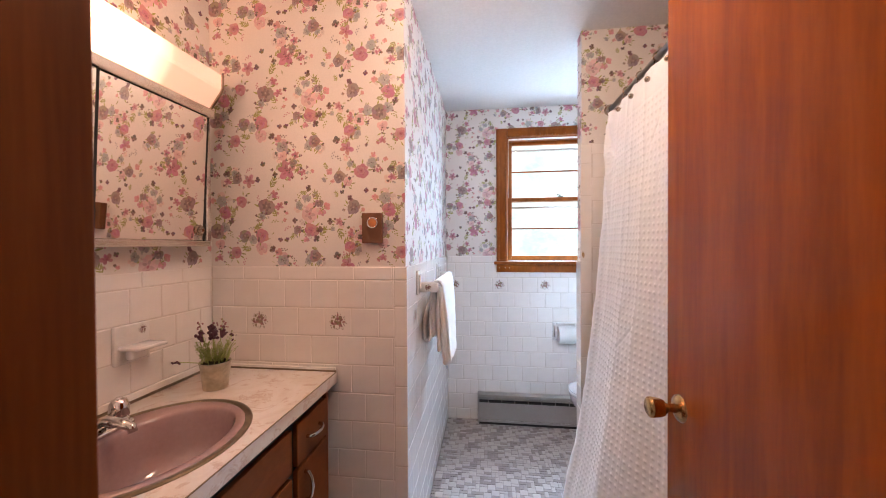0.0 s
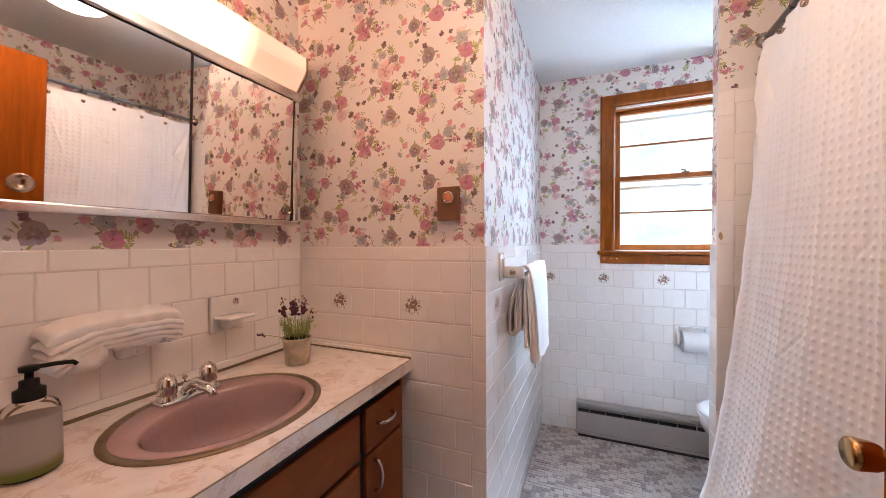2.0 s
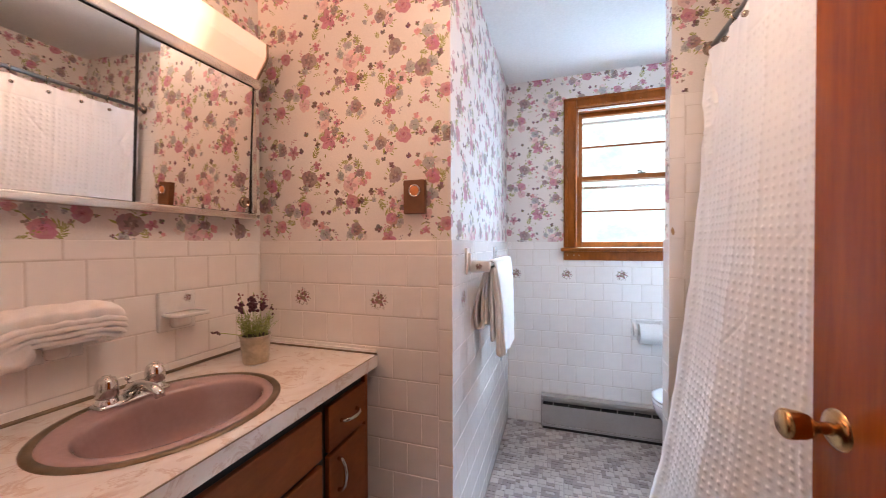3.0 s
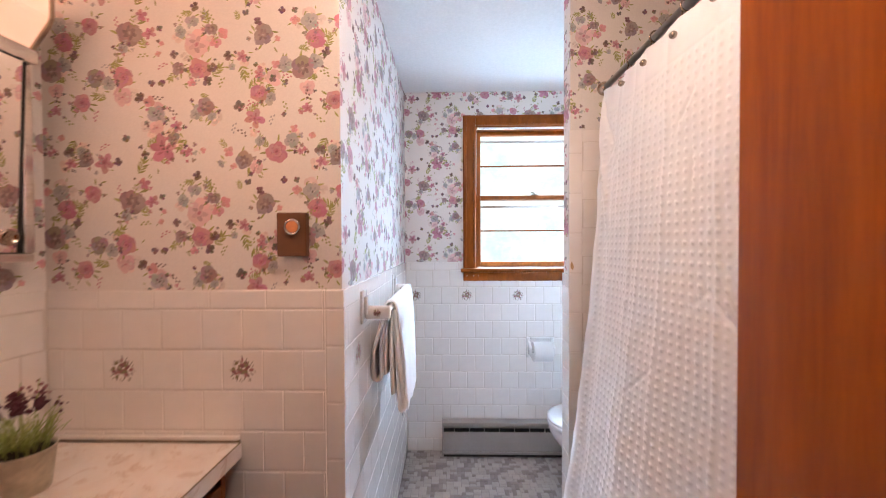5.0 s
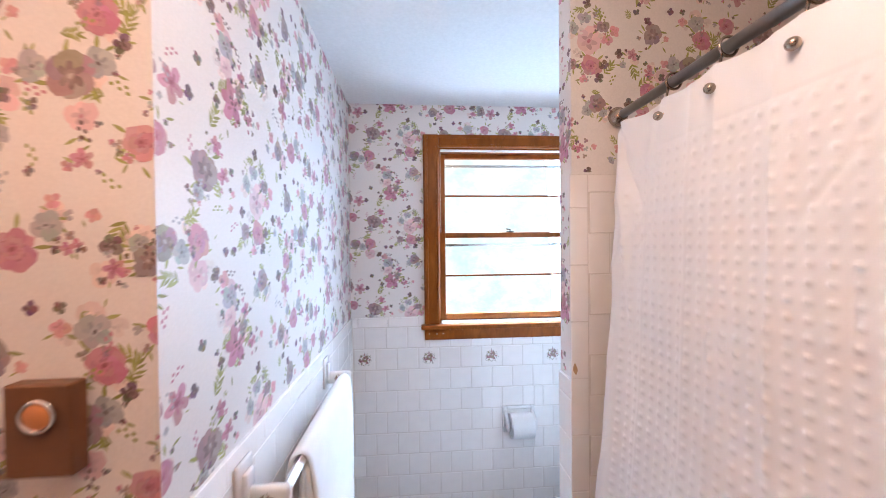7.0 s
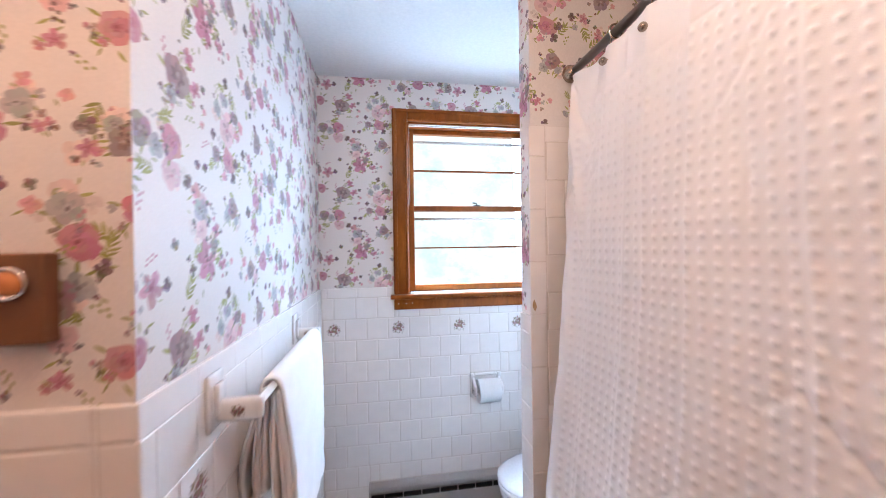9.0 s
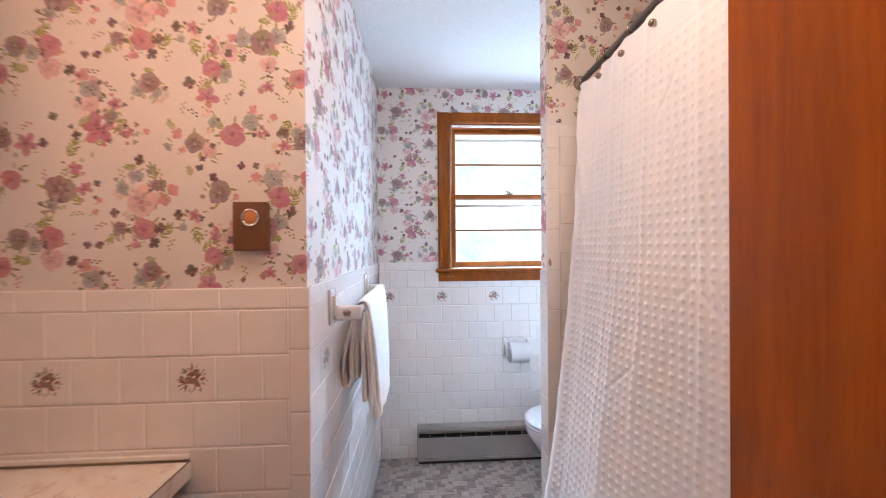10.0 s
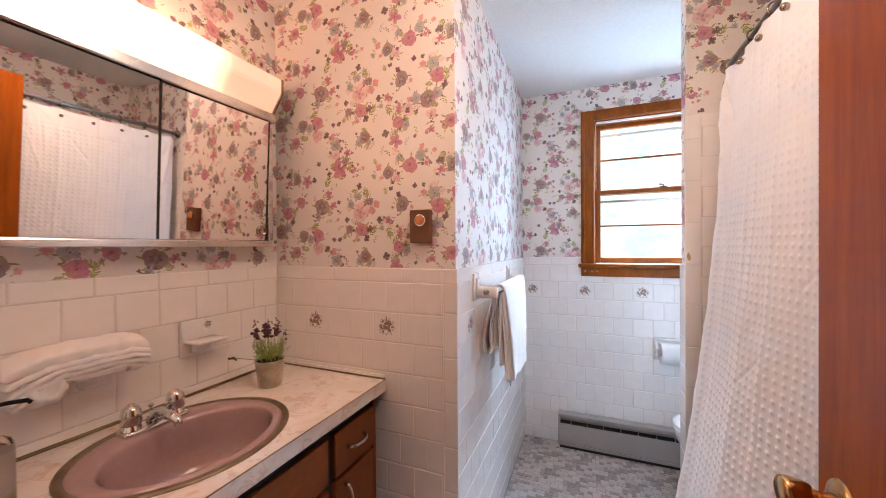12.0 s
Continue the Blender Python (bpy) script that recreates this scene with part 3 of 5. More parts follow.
TOP = CEIL - CAP
paper(wall_facing, (XC, YA, CAP), (-1, 0, 0), (0, -1, 0), [(0, 0, XC - XL, TOP)], 0.0, 0.0)
paper(wall_alcove, (XC, YB, CAP), (0, -1, 0), (1, 0, 0), [(0, 0, YB - YA, TOP)], 0.016)
wl, wr, wb, wtop = XR - WIN_X[1], XR - WIN_X[0], WIN_Z[0] - CAP, WIN_Z[1] - CAP
paper(wall_window, (XR, YB, CAP), (-1, 0, 0), (0, -1, 0), [(0, 0, wl, TOP), (wr, 0, XR - XC, TOP), (wl, wtop, wr, TOP)], 0.457)
paper(wall_bath_end, (XR, YW, CAP), (-1, 0, 0), (0, -1, 0), [(0, 0.56, XR - XW, TOP)], 0.274)
paper(wall_bath_end, (XW, YW, CAP), (0, 1, 0), (-1, 0, 0), [(0, 0, YW2 - YW, TOP)], 0.434)
paper(wall_west, (XL, YA, CAP), (0, -1, 0), (1, 0, 0), [(0, 0, YA - YS, TOP)], 0.110)
paper(wall_east, (XR, YS, CAP), (0, 1, 0), (-1, 0, 0), [(0, 0.56, YW - YS, TOP)], 0.2)
paper(wall_doorway, (DOOR_X[1], YS, CAP), (1, 0, 0), (0, 1, 0), [(0.08, 0.56, XR - DOOR_X[1], TOP)], 0.3)

# ---- doorway and door ----
def doorway():
    d = empty("door_frame", "dark stained wooden door frame with flat casing", "door frame", kind="structure")
    for x0, x1, sgn in ((DOOR_X[0], DOOR_X[0] + 0.018, 1), (DOOR_X[1] - 0.018, DOOR_X[1], -1)):
        part("jamb", box((x0, YS - THICK - 0.012, 0), (x1, YS + 0.012, DOOR_H), 0.002), JAMB_WOOD, d)
        for y in (YS, YS - THICK - 0.019):
            xa = x0 - 0.052 if sgn > 0 else x1 - 0.004
            part("casing", box((xa, y, 0), (xa + 0.056, y + 0.019, DOOR_H + 0.05), 0.005), JAMB_WOOD, d)
    part("head_jamb", box((DOOR_X[0] + 0.018, YS - THICK - 0.012, DOOR_H - 0.018), (DOOR_X[1] - 0.018, YS + 0.012, DOOR_H), 0.002), JAMB_WOOD, d)
    part("head_casing", box((DOOR_X[0] + 0.005, YS, DOOR_H - 0.004), (DOOR_X[1] - 0.005, YS + 0.019, DOOR_H + 0.05), 0.005), JAMB_WOOD, d)


def door():
    d = empty("door", "open reddish-brown veneered wooden door with brass knob", "door", (0.4805, 0.975, 0))
    part("door_leaf", box((0, -0.745, 0.012), (0.035, 0, 2.003), 0.0025), DOOR_WOOD, d)
    k = axes((0, -0.06, 0.912), (0, 1, 0), (0, 0, 1), (-1, 0, 0))
    knob = part("knob", lathe([(0.0, 0.074), (0.019, 0.0735), (0.0235, 0.070), (0.0245, 0.064), (0.0215, 0.044), (0.018, 0.036), (0.011, 0.031), (0.009, 0.022), (0.011, 0.010)], 32, m=k), BRASS, d, "worn brass knob", True)
    part("rose", lathe([(0.0, 0.010), (0.014, 0.010), (0.024, 0.008), (0.031, 0.004), (0.033, 0.0)], 32, m=k), BRASS, knob, "", True)
    part("latch_plate", box((0.006, 0.0002, 0.88), (0.029, 0.0015, 0.945)), BRASS, d)
    for z in (0.25, 1.75):
        part("hinge", tube([(0.036, -0.74, z), (0.036, -0.74, z + 0.09)], 0.006), BRASS, d)


doorway()
door()

# ---- window ----
def window():
    w = empty("window_1", "brown wooden double-hung window with bright panes", "window", kind="structure")
    x0, x1, z0, z1 = WIN_X[0], WIN_X[1], WIN_Z[0], WIN_Z[1]
    y = YB
    cw, top = 0.078, 2.163
    part("casing", box((x0 - cw, y - 0.022, z0), (x0 + 0.003, y, top), 0.006), CASING_WOOD, w)
    part("casing", box((x1 - 0.003, y - 0.022, z0), (x1 + cw, y, top), 0.006), CASING_WOOD, w)
    part("casing", box((x0 + 0.003, y - 0.022, z1 - 0.003), (x1 - 0.003, y, top), 0.006), CASING_WOOD, w)
    for lo, hi in (((x0 - cw + 0.006, y - 0.028, z0), (x0 - cw + 0.022, y - 0.0225, top - 0.006)), ((x0 - cw + 0.023, y - 0.028, top - 0.022), (x1 + cw - 0.023, y - 0.0225, top - 0.006)),
                   ((x0 - 0.012, y - 0.026, z0), (x0 - 0.002, y - 0.0225, z1 + 0.012)), ((x0 - 0.0015, y - 0.026, z1 + 0.002), (x1 - 0.002, y - 0.0225, z1 + 0.012))):
        part("bead", box(lo, hi, 0.0025), CASING_WOOD, w)
    part("window_sill", box((x0 - cw - 0.018, y - 0.045, z0 - 0.024), (x1 + cw + 0.018, y - 0.0005, z0 - 0.001), 0.006, 3), CASING_WOOD, w)
    part("apron", box((x0 - cw, y - 0.02, 1.107), (x1 + cw, y, z0 - 0.0245), 0.005), CASING_WOOD, w)
    for a, b in ((x0, x0 + 0.010), (x1 - 0.010, x1)):
        part("jamb", box((a, y + 0.001, z0), (b, y + 0.15, z1)), CASING_WOOD, w)
    part("jamb", box((x0 + 0.010, y + 0.001, z1 - 0.008), (x1 - 0.010, y + 0.15, z1)), CASING_WOOD, w)
    # the white colour stands for the bright line of light below the sash
    part("stool", box((x0 + 0.010, y + 0.001, z0 - 0.0005), (x1 - 0.010, y + 0.15, z0 + 0.0035)), CERAMIC, w, "inner sill, white for the line of light under the sash")
    for k in range(3):
        part("nail_head", lathe([(0.0, 0.0016), (0.0022, 0.0012), (0.003, 0.0)], 10, m=axes((x0 - 0.055 + 0.036 * k + 0.004 * (k % 2), y - 0.0201, 1.140), (1, 0, 0), (0, 0, 1), (0, -1, 0))), CERAMIC, w)
    mid = 1.649
    part("jamb_liner", box((x0 + 0.0102, y + 0.030, mid + 0.014), (x0 + 0.0135, y + 0.090, z1 - 0.0085)), CERAMIC, w, "white sash track")
    part("head_liner", box((x0 + 0.014, y + 0.006, z1 - 0.0125), (x1 - 0.014, y + 0.014, z1 - 0.0083)), CERAMIC, w, "white sash track")
    part("head_liner", box((x0 + 0.014, y + 0.030, z1 - 0.0125), (x1 - 0.014, y + 0.038, z1 - 0.0083)), CERAMIC, w)

    def sash(name, yy, za, zb, bottom, head, stile):
        xa, xb = x0 + 0.0105, x1 - 0.0105
        s = part(name, box((xa, yy, za), (xa + stile, yy + 0.03, zb), 0.003), CASING_WOOD, w)
        for lo, hi in (((xb - stile, yy, za), (xb, yy + 0.03, zb)), ((xa + stile, yy, za), (xb - stile, yy + 0.03, za + bottom)), ((xa + stile, yy, zb - head), (xb - stile, yy + 0.03, zb))):
            part("sash_rail", box(lo, hi, 0.003), CASING_WOOD, s)
        zm = (za + bottom + zb - head) / 2
        part("muntin", box((xa + stile, yy + 0.006, zm - 0.0045), (xb - stile, yy + 0.026, zm + 0.0045), 0.002), JAMB_WOOD, s)
        for p, q in ((za + bottom, zm - 0.0045), (zm + 0.0045, zb - head)):
            g = part("pane", box((xa + stile, yy + 0.013, p), (xb - stile, yy + 0.016, q)), PANE, s)
            g.visible_shadow = False
        return s
    sash("lower_sash", y + 0.055, z0 + 0.004, mid + 0.012, 0.034, 0.028, 0.029)
    sash("upper_sash", y + 0.092, mid - 0.016, z1 - 0.0085, 0.028, 0.026, 0.032)
    for z in (z1 - 0.075, mid - 0.062):               # storm window tracks across the glass
        part("storm_rail", box((x0 + 0.03, y + 0.128, z), (x1 - 0.03, y + 0.138, z + 0.014)), ALUMINIUM, w)
    lock = part("lock", box((0.540, y + 0.056, mid + 0.0125), (0.580, y + 0.083, mid + 0.019), 0.002), BLACK, w, "dark metal sash lock")
    part("lever", tube([(0.560, y + 0.066, mid + 0.02), (0.560, y + 0.066, mid + 0.028), (0.536, y + 0.06, mid + 0.031)], 0.004), BLACK, lock)


window()

# ---- vanity ----
YV0 = YS + 0.004
CT = 0.82


def pull(parent, at, along, span):
    """An arched chrome handle standing off towards +x."""
    a, c = Vector(along), Vector(at)
    pts = [c + a * (s * span / 2) + Vector((h, 0, 0)) for s, h in ((-1, 0), (-0.96, 0.014), (-0.6, 0.024), (0, 0.028), (0.6, 0.024), (0.96, 0.014), (1, 0))]
    return part("handle", tube(pts, [0.006, 0.0055, 0.005, 0.006, 0.005, 0.0055, 0.006], 8), CHROME, parent, "arched chrome handle", True)


def vanity():
    v = empty("vanity_cabinet", "brown wooden vanity cabinet with flat doors", "cabinet", (0, 0, 0))
    yb = YA - 0.012
    part("body", box((XL + 0.004, YV0, 0.09), (-0.598, yb - 0.035, 0.655), 0.002), CAB_WOOD, v)
    part("front_rail", box((-0.618, YV0, 0.6555), (-0.598, yb - 0.035, CT - 0.043), 0.002), CAB_WOOD, v)
    part("end_panel", box((XL + 0.02, yb - 0.051, 0.6555), (-0.619, yb - 0.035, CT - 0.043), 0.002), CAB_WOOD, v)
    part("toe_kick", box((XL + 0.01, YV0 + 0.01, 0.0), (-0.65, yb - 0.04, 0.0895)), BLACK, v)
    # black sheet behind the fronts: shade of the gaps and overhang as colour
    part("face_gap_shade", box((-0.598, YV0 + 0.003, 0.10), (-0.594, yb - 0.038, CT - 0.045)), BLACK, v)
    part("stile", box((-0.5975, 1.253, 0.09), (-0.580, yb - 0.034, CT - 0.043), 0.002), CAB_WOOD, v)
    rows = (("drawer_front", 1.048, 1.250, 0.606, 0.741), ("door", 1.048, 1.250, 0.115, 0.594),
            ("false_front", YV0 + 0.01, 1.018, 0.606, 0.741), ("door", YV0 + 0.01, 0.628, 0.115, 0.590), ("door", 0.640, 1.018, 0.115, 0.590))
    for name, y0, y1, z0, z1 in rows:
        p = part(name, box((-0.5935, y0, z0), (-0.577, y1, z1), 0.003), CAB_WOOD, v)
        if name == "drawer_front":
            pull(p, (-0.577, 1.149, 0.676), (0, 1, 0), 0.085)
        elif name == "door" and y0 > 1:
            pull(p, (-0.577, 1.092, 0.520), (0, 0, 1), 0.095)
        elif name == "door":
            pull(p, (-0.577, 0.60 if y0 < 0.5 else 0.668, 0.50), (0, 0, 1), 0.095)


SINK = Vector((-0.815, 0.781, CT))
SA, SB = 0.2157, 0.245                                  # half-axes across and along the counter


def countertop():
    c = empty("countertop", "marbled cream laminate vanity top", "countertop")
    x0, x1, y0, y1 = XL + 0.012, -0.563, YV0, YA - 0.010
    bm = bmesh.new()
    n = 96
    ring, edge, low = [], [], []
    for k in range(n):
        t = 2 * math.pi * k / n
        dx, dy = math.cos(t), math.sin(t)
        ring.append(bm.verts.new((SINK.x + SA * 0.97 * dx, SINK.y + SB * 0.97 * dy, CT)))
        s = min(((x1 if dx > 0 else x0) - SINK.x) / dx if abs(dx) > 1e-6 else 9, ((y1 if dy > 0 else y0) - SINK.y) / dy if abs(dy) > 1e-6 else 9)
        edge.append((SINK.x + s * dx, SINK.y + s * dy))
    corners = [(x1, y1), (x0, y1), (x0, y0), (x1, y0)]
    outer = []
    for k in range(n):
        a, b = edge[k], edge[(k + 1) % n]
        outer.append(bm.verts.new((*a, CT)))
        outer[-1].index = 0
    for k in range(n):
        a, b = edge[k], edge[(k + 1) % n]
        quad = [ring[k], outer[k]]
        for q in corners:
            if abs(a[0] - b[0]) > 1e-5 and abs(a[1] - b[1]) > 1e-5 and min(a[0], b[0]) - 1e-6 <= q[0] <= max(a[0], b[0]) + 1e-6 and min(a[1], b[1]) - 1e-6 <= q[1] <= max(a[1], b[1]) + 1e-6:
                quad.append(bm.verts.new((*q, CT)))
        bm.faces.new(quad + [outer[(k + 1) % n], ring[(k + 1) % n]])
    part("top_sheet", bm, MARBLE, c)
    part("front_edge", box((x1 + 0.0005, y0, CT - 0.042), (x1 + 0.004, y1, CT - 0.0008), 0.0008), MARBLE, c, "marbled edge strip")
    part("seam", box((x1 - 0.0005, y0, CT - 0.001), (x1 + 0.0045, y1, CT - 0.0002)), BRONZE_RIM, c)
    part("core", box((x1 - 0.03, y0, CT - 0.042), (x1 + 0.0002, y1, CT - 0.003)), CAB_WOOD, c)
    part("back_trim", tube([(x0 + 0.003, y0, CT + 0.003), (x0 + 0.003, y1, CT + 0.003)], 0.006, 8), BRONZE_RIM, c, "dull metal cove strip", True)
    part("side_trim", tube([(x0 + 0.006, y1 - 0.003, CT + 0.003), (x1, y1 - 0.003, CT + 0.003)], 0.005, 8), BRONZE_RIM, c, "", True)
    part("splash", box((XL + 0.0072, y0, CT + 0.004), (XL + 0.016, y1, CT + 0.030), 0.003), TRIM_TILE, c)
    part("splash", box((XL + 0.018, YA - 0.016, CT + 0.004), (x1, YA - 0.0072, CT + 0.016), 0.002), TRIM_TILE, c)


def sink():
    s = empty("sink", "mauve oval enamel sink with dull metal rim", "sink", SINK)

    def oval(profile, material, name, label="", shift=0.0):
        bm = bmesh.new()
        rings = []
        for f, g, z, dx in profile:
            rings.append([bm.verts.new((f * math.cos(2 * math.pi * k / 72) + dx, g * math.sin(2 * math.pi * k / 72), z)) for k in range(72)])
        for a, b in zip(rings, rings[1:]):
            for k in range(72):
                bm.faces.new((a[k], a[(k + 1) % 72], b[(k + 1) % 72], b[k]))
        if profile[-1][0] < 0.05:
            bm.faces.new(rings[-1])
        return part(name, bm, material, s, label, True)
    oval([(SA, SB, 0.0005, 0), (SA - 0.001, SB - 0.001, 0.003, 0), (SA - 0.006, SB - 0.006, 0.0045, 0), (SA - 0.018, SB - 0.018, 0.0035, 0), (SA - 0.019, SB - 0.019, 0.0012, 0)], BRONZE_RIM, "rim", "dull brown metal sink rim")
    a, b = SA - 0.019, SB - 0.019
    oval([(a, b, 0.0012, 0), (a - 0.004, b - 0.004, 0.0045, 0), (a - 0.012, b - 0.010, 0.0055, 0), (a - 0.030, b - 0.024, 0.0045, 0.008), (a - 0.047, b - 0.033, 0.0030, 0.022), (a - 0.0495, b - 0.036, 0.0008, 0.024),
          (a - 0.052, b - 0.040, -0.006, 0.025), (a - 0.056, b - 0.046, -0.030, 0.025), (a - 0.064, b - 0.058, -0.080, 0.025), (a - 0.082, b - 0.085, -0.125, 0.024), (0.085, 0.10, -0.146, 0.018), (0.024, 0.024, -0.150, 0.01)], MAUVE, "basin")
    part("drain", lathe([(0.0, -0.148), (0.018, -0.148), (0.022, -0.1465), (0.024, -0.1495)], 24, m=Matrix.Translation((0.01, 0, 0))), CHROME, s, "", True)


def faucet():
    f = empty("faucet", "chrome two-handle faucet on the sink's back ledge", "faucet", (-0.966, 0.782, CT + 0.0045))
    part("base", box((-0.024, -0.078, -0.002), (0.024, 0.078, 0.014), 0.007, 3), CHROME, f, "", True)
    for y in (-0.053, 0.053):
        stem = part("handle", lathe([(0.022, 0.012), (0.021, 0.021), (0.017, 0.024), (0.017, 0.028), (0.0222, 0.0285), (0.0228, 0.032), (0.0222, 0.052), (0.0205, 0.063), (0.0165, 0.071), (0.009, 0.0755), (0.0, 0.0765)], 20, m=Matrix.Translation((0, y, 0))), CHROME, f, "round chrome tap handle", True)
        part("cap", lathe([(0.009, 0.0757), (0.008, 0.0775), (0.0, 0.078)], 16, m=Matrix.Translation((0, y, 0))), ALUMINIUM, stem, "", True)
    part("spout", tube([(-0.004, 0, 0.010), (0.004, 0, 0.030), (0.03, 0, 0.040), (0.075, 0, 0.038), (0.098, 0, 0.030), (0.102, 0, 0.018)], [0.018, 0.017, 0.0145, 0.012, 0.0105, 0.010], 14), CHROME, f, "", True)
    part("lift_rod", lathe([(0.002, 0.01), (0.002, 0.045), (0.006, 0.048), (0.007, 0.053), (0.004, 0.057), (0, 0.0575)], 12, m=Matrix.Translation((-0.016, 0, 0))), CHROME, f, "", True)


vanity()
countertop()
sink()
faucet()

# ---- mirror cabinet and lamp ----
MY0, MY1, MZ0, MZ1, MX = 0.40, 1.238, 1.308, 1.827, -1.036


def mirror_cabinet():
    m = empty("mirror_cabinet", "aluminium-framed medicine cabinet with two sliding mirrors", "mirror cabinet", (0, 0, 0))
    part("case", box((XL, MY0 + 0.006, MZ0 + 0.006), (MX - 0.034, MY1 - 0.006, MZ1), 0.002), ALUMINIUM, m)
    part("bottom_rail", box((MX - 0.0335, MY0, MZ0), (MX + 0.006, MY1, MZ0 + 0.022), 0.004), ALUMINIUM, m)
    part("top_rail", box((MX - 0.0335, MY0, MZ1 - 0.034), (MX + 0.028, MY1, MZ1), 0.004), ALUMINIUM, m)
    for y in (MY0, MY1 - 0.022):
        part("side_rail", box((MX - 0.0335, y, MZ0 + 0.0225), (MX + 0.008, y + 0.022, MZ1 - 0.0345), 0.003), ALUMINIUM, m)
    z0, z1 = MZ0 + 0.0225, MZ1 - 0.0345
    lean = Matrix.Translation((MX, 0.83, 1.58)) @ Matrix.Rotation(radians(-1.3), 4, "Z") @ Matrix.Rotation(radians(3.3), 4, "Y") @ Matrix.Translation((-MX, -0.83, -1.58))
    right = part("sliding_mirror", box((MX - 0.004, 0.805, z0 + 0.002), (MX, MY1 - 0.0225, z1 - 0.002), m=lean), MIRROR, m)
    left = part("sliding_mirror", box((MX + 0.0015, MY0 + 0.0225, z0 + 0.002), (MX + 0.0055, 0.834, z1 - 0.002), m=lean), MIRROR, m)
    part("edge_strip", box((MX + 0.0005, 0.8345, z0 + 0.002), (MX + 0.0065, 0.8415, z1 - 0.002), m=lean), BLACK, left, "dark mirror edge")
    part("edge_strip", box((MX + 0.0005, MY1 - 0.0275, z0 + 0.002), (MX + 0.002, MY1 - 0.0228, z1 - 0.002), m=lean), BLACK, right, "dark mirror edge")
    for p, y in ((right, MY1 - 0.047), (left, 0.508)):
        part("finger_pull", lathe([(0.0, 0.002), (0.012, 0.003), (0.015, 0.0075), (0.0175, 0.008), (0.0195, 0.005), (0.020, 0.0)], 28, m=lean @ axes((MX + (0.0 if p is right else 0.0055), y, z0 + 0.038), (0, 1, 0), (0, 0, 1), (1, 0, 0))), NICKEL, p, "round metal finger pull", True)
    part("outlet_strip", box((MX - 0.04, MY1 - 0.0058, MZ0 + 0.05), (MX - 0.012, MY1 + 0.004, MZ0 + 0.37), 0.002), ALUMINIUM, m)


def vanity_lamp():
    """A trough of milky plastic, open at the top, with a lit tube inside."""
    l = empty("vanity_lamp", "long white glowing lamp box above the mirror", "wall lamp")
    y0, y1 = MY0, MY1 + 0.006
    z0, z1, xf, xb = MZ1 + 0.004, 1.957, -0.978, XL + 0.004
    skin = [(xb, z0), (-1.036, z0), (-1.030, z0 + 0.003), (-0.990, 1.888), (-0.982, 1.899), (xf, 1.910), (xf + 0.001, z1),
            (xf - 0.003, z1), (xf - 0.004, 1.911), (-0.986, 1.901), (-0.994, 1.890), (-1.034, z0 + 0.006), (xb, z0 + 0.004)]
    cap = [(XL, z0 - 0.003), (-1.033, z0 - 0.003), (-1.026, z0), (-0.984, 1.886), (-0.974, 1.908), (-0.973, 1.958), (XL, 1.958)]

    def bar(prof, ya, yb):
        bm = bmesh.new()
        ends = [[bm.verts.new((x, y, z)) for x, z in prof] for y in (ya, yb)]
        for k in range(len(prof)):
            q = (k + 1) % len(prof)
            bm.faces.new((ends[0][k], ends[0][q], ends[1][q], ends[1][k]))
        bm.faces.new(ends[0]), bm.faces.new(ends[1])
        return bm
    part("diffuser", bar(skin, y0 + 0.009, y1 - 0.009), LAMP, l, "glowing white plastic diffuser")
    part("back_plate", box((XL + 0.0005, y0 + 0.009, z0 + 0.005), (XL + 0.0035, y1 - 0.009, z1)), CERAMIC, l)
    part("tube", tube([(-1.045, y0 + 0.03, 1.898), (-1.045, y1 - 0.24, 1.898)], 0.013, 12), TUBE, l, "lit white tube", True)
    for a, b in ((y0, y0 + 0.0088), (y1 - 0.0088, y1)):
        part("end_cap", bar(cap, a, b), NICKEL, l, "dull metal end cap")


def ceiling_lamp():
    l = empty("ceiling_lamp", "round glowing glass ceiling lamp", "ceiling lamp", (0.10, 0.935, CEIL))
    part("base", lathe([(0.0, -0.001), (0.105, -0.001), (0.110, -0.010), (0.104, -0.030), (0.090, -0.036), (0.0, -0.036)], 40), CERAMIC, l, "", True)
    globe = [(0.132 * math.cos(a) ** 0.8, -0.078 + 0.076 * math.sin(a)) for a in [radians(30 - 120 * k / 14) for k in range(14)]]
    part("shade", lathe([(0.098, -0.0365)] + globe + [(0.0, -0.154)], 40), DOME, l, "glowing white glass shade", True)


mirror_cabinet()
vanity_lamp()
ceiling_lamp()

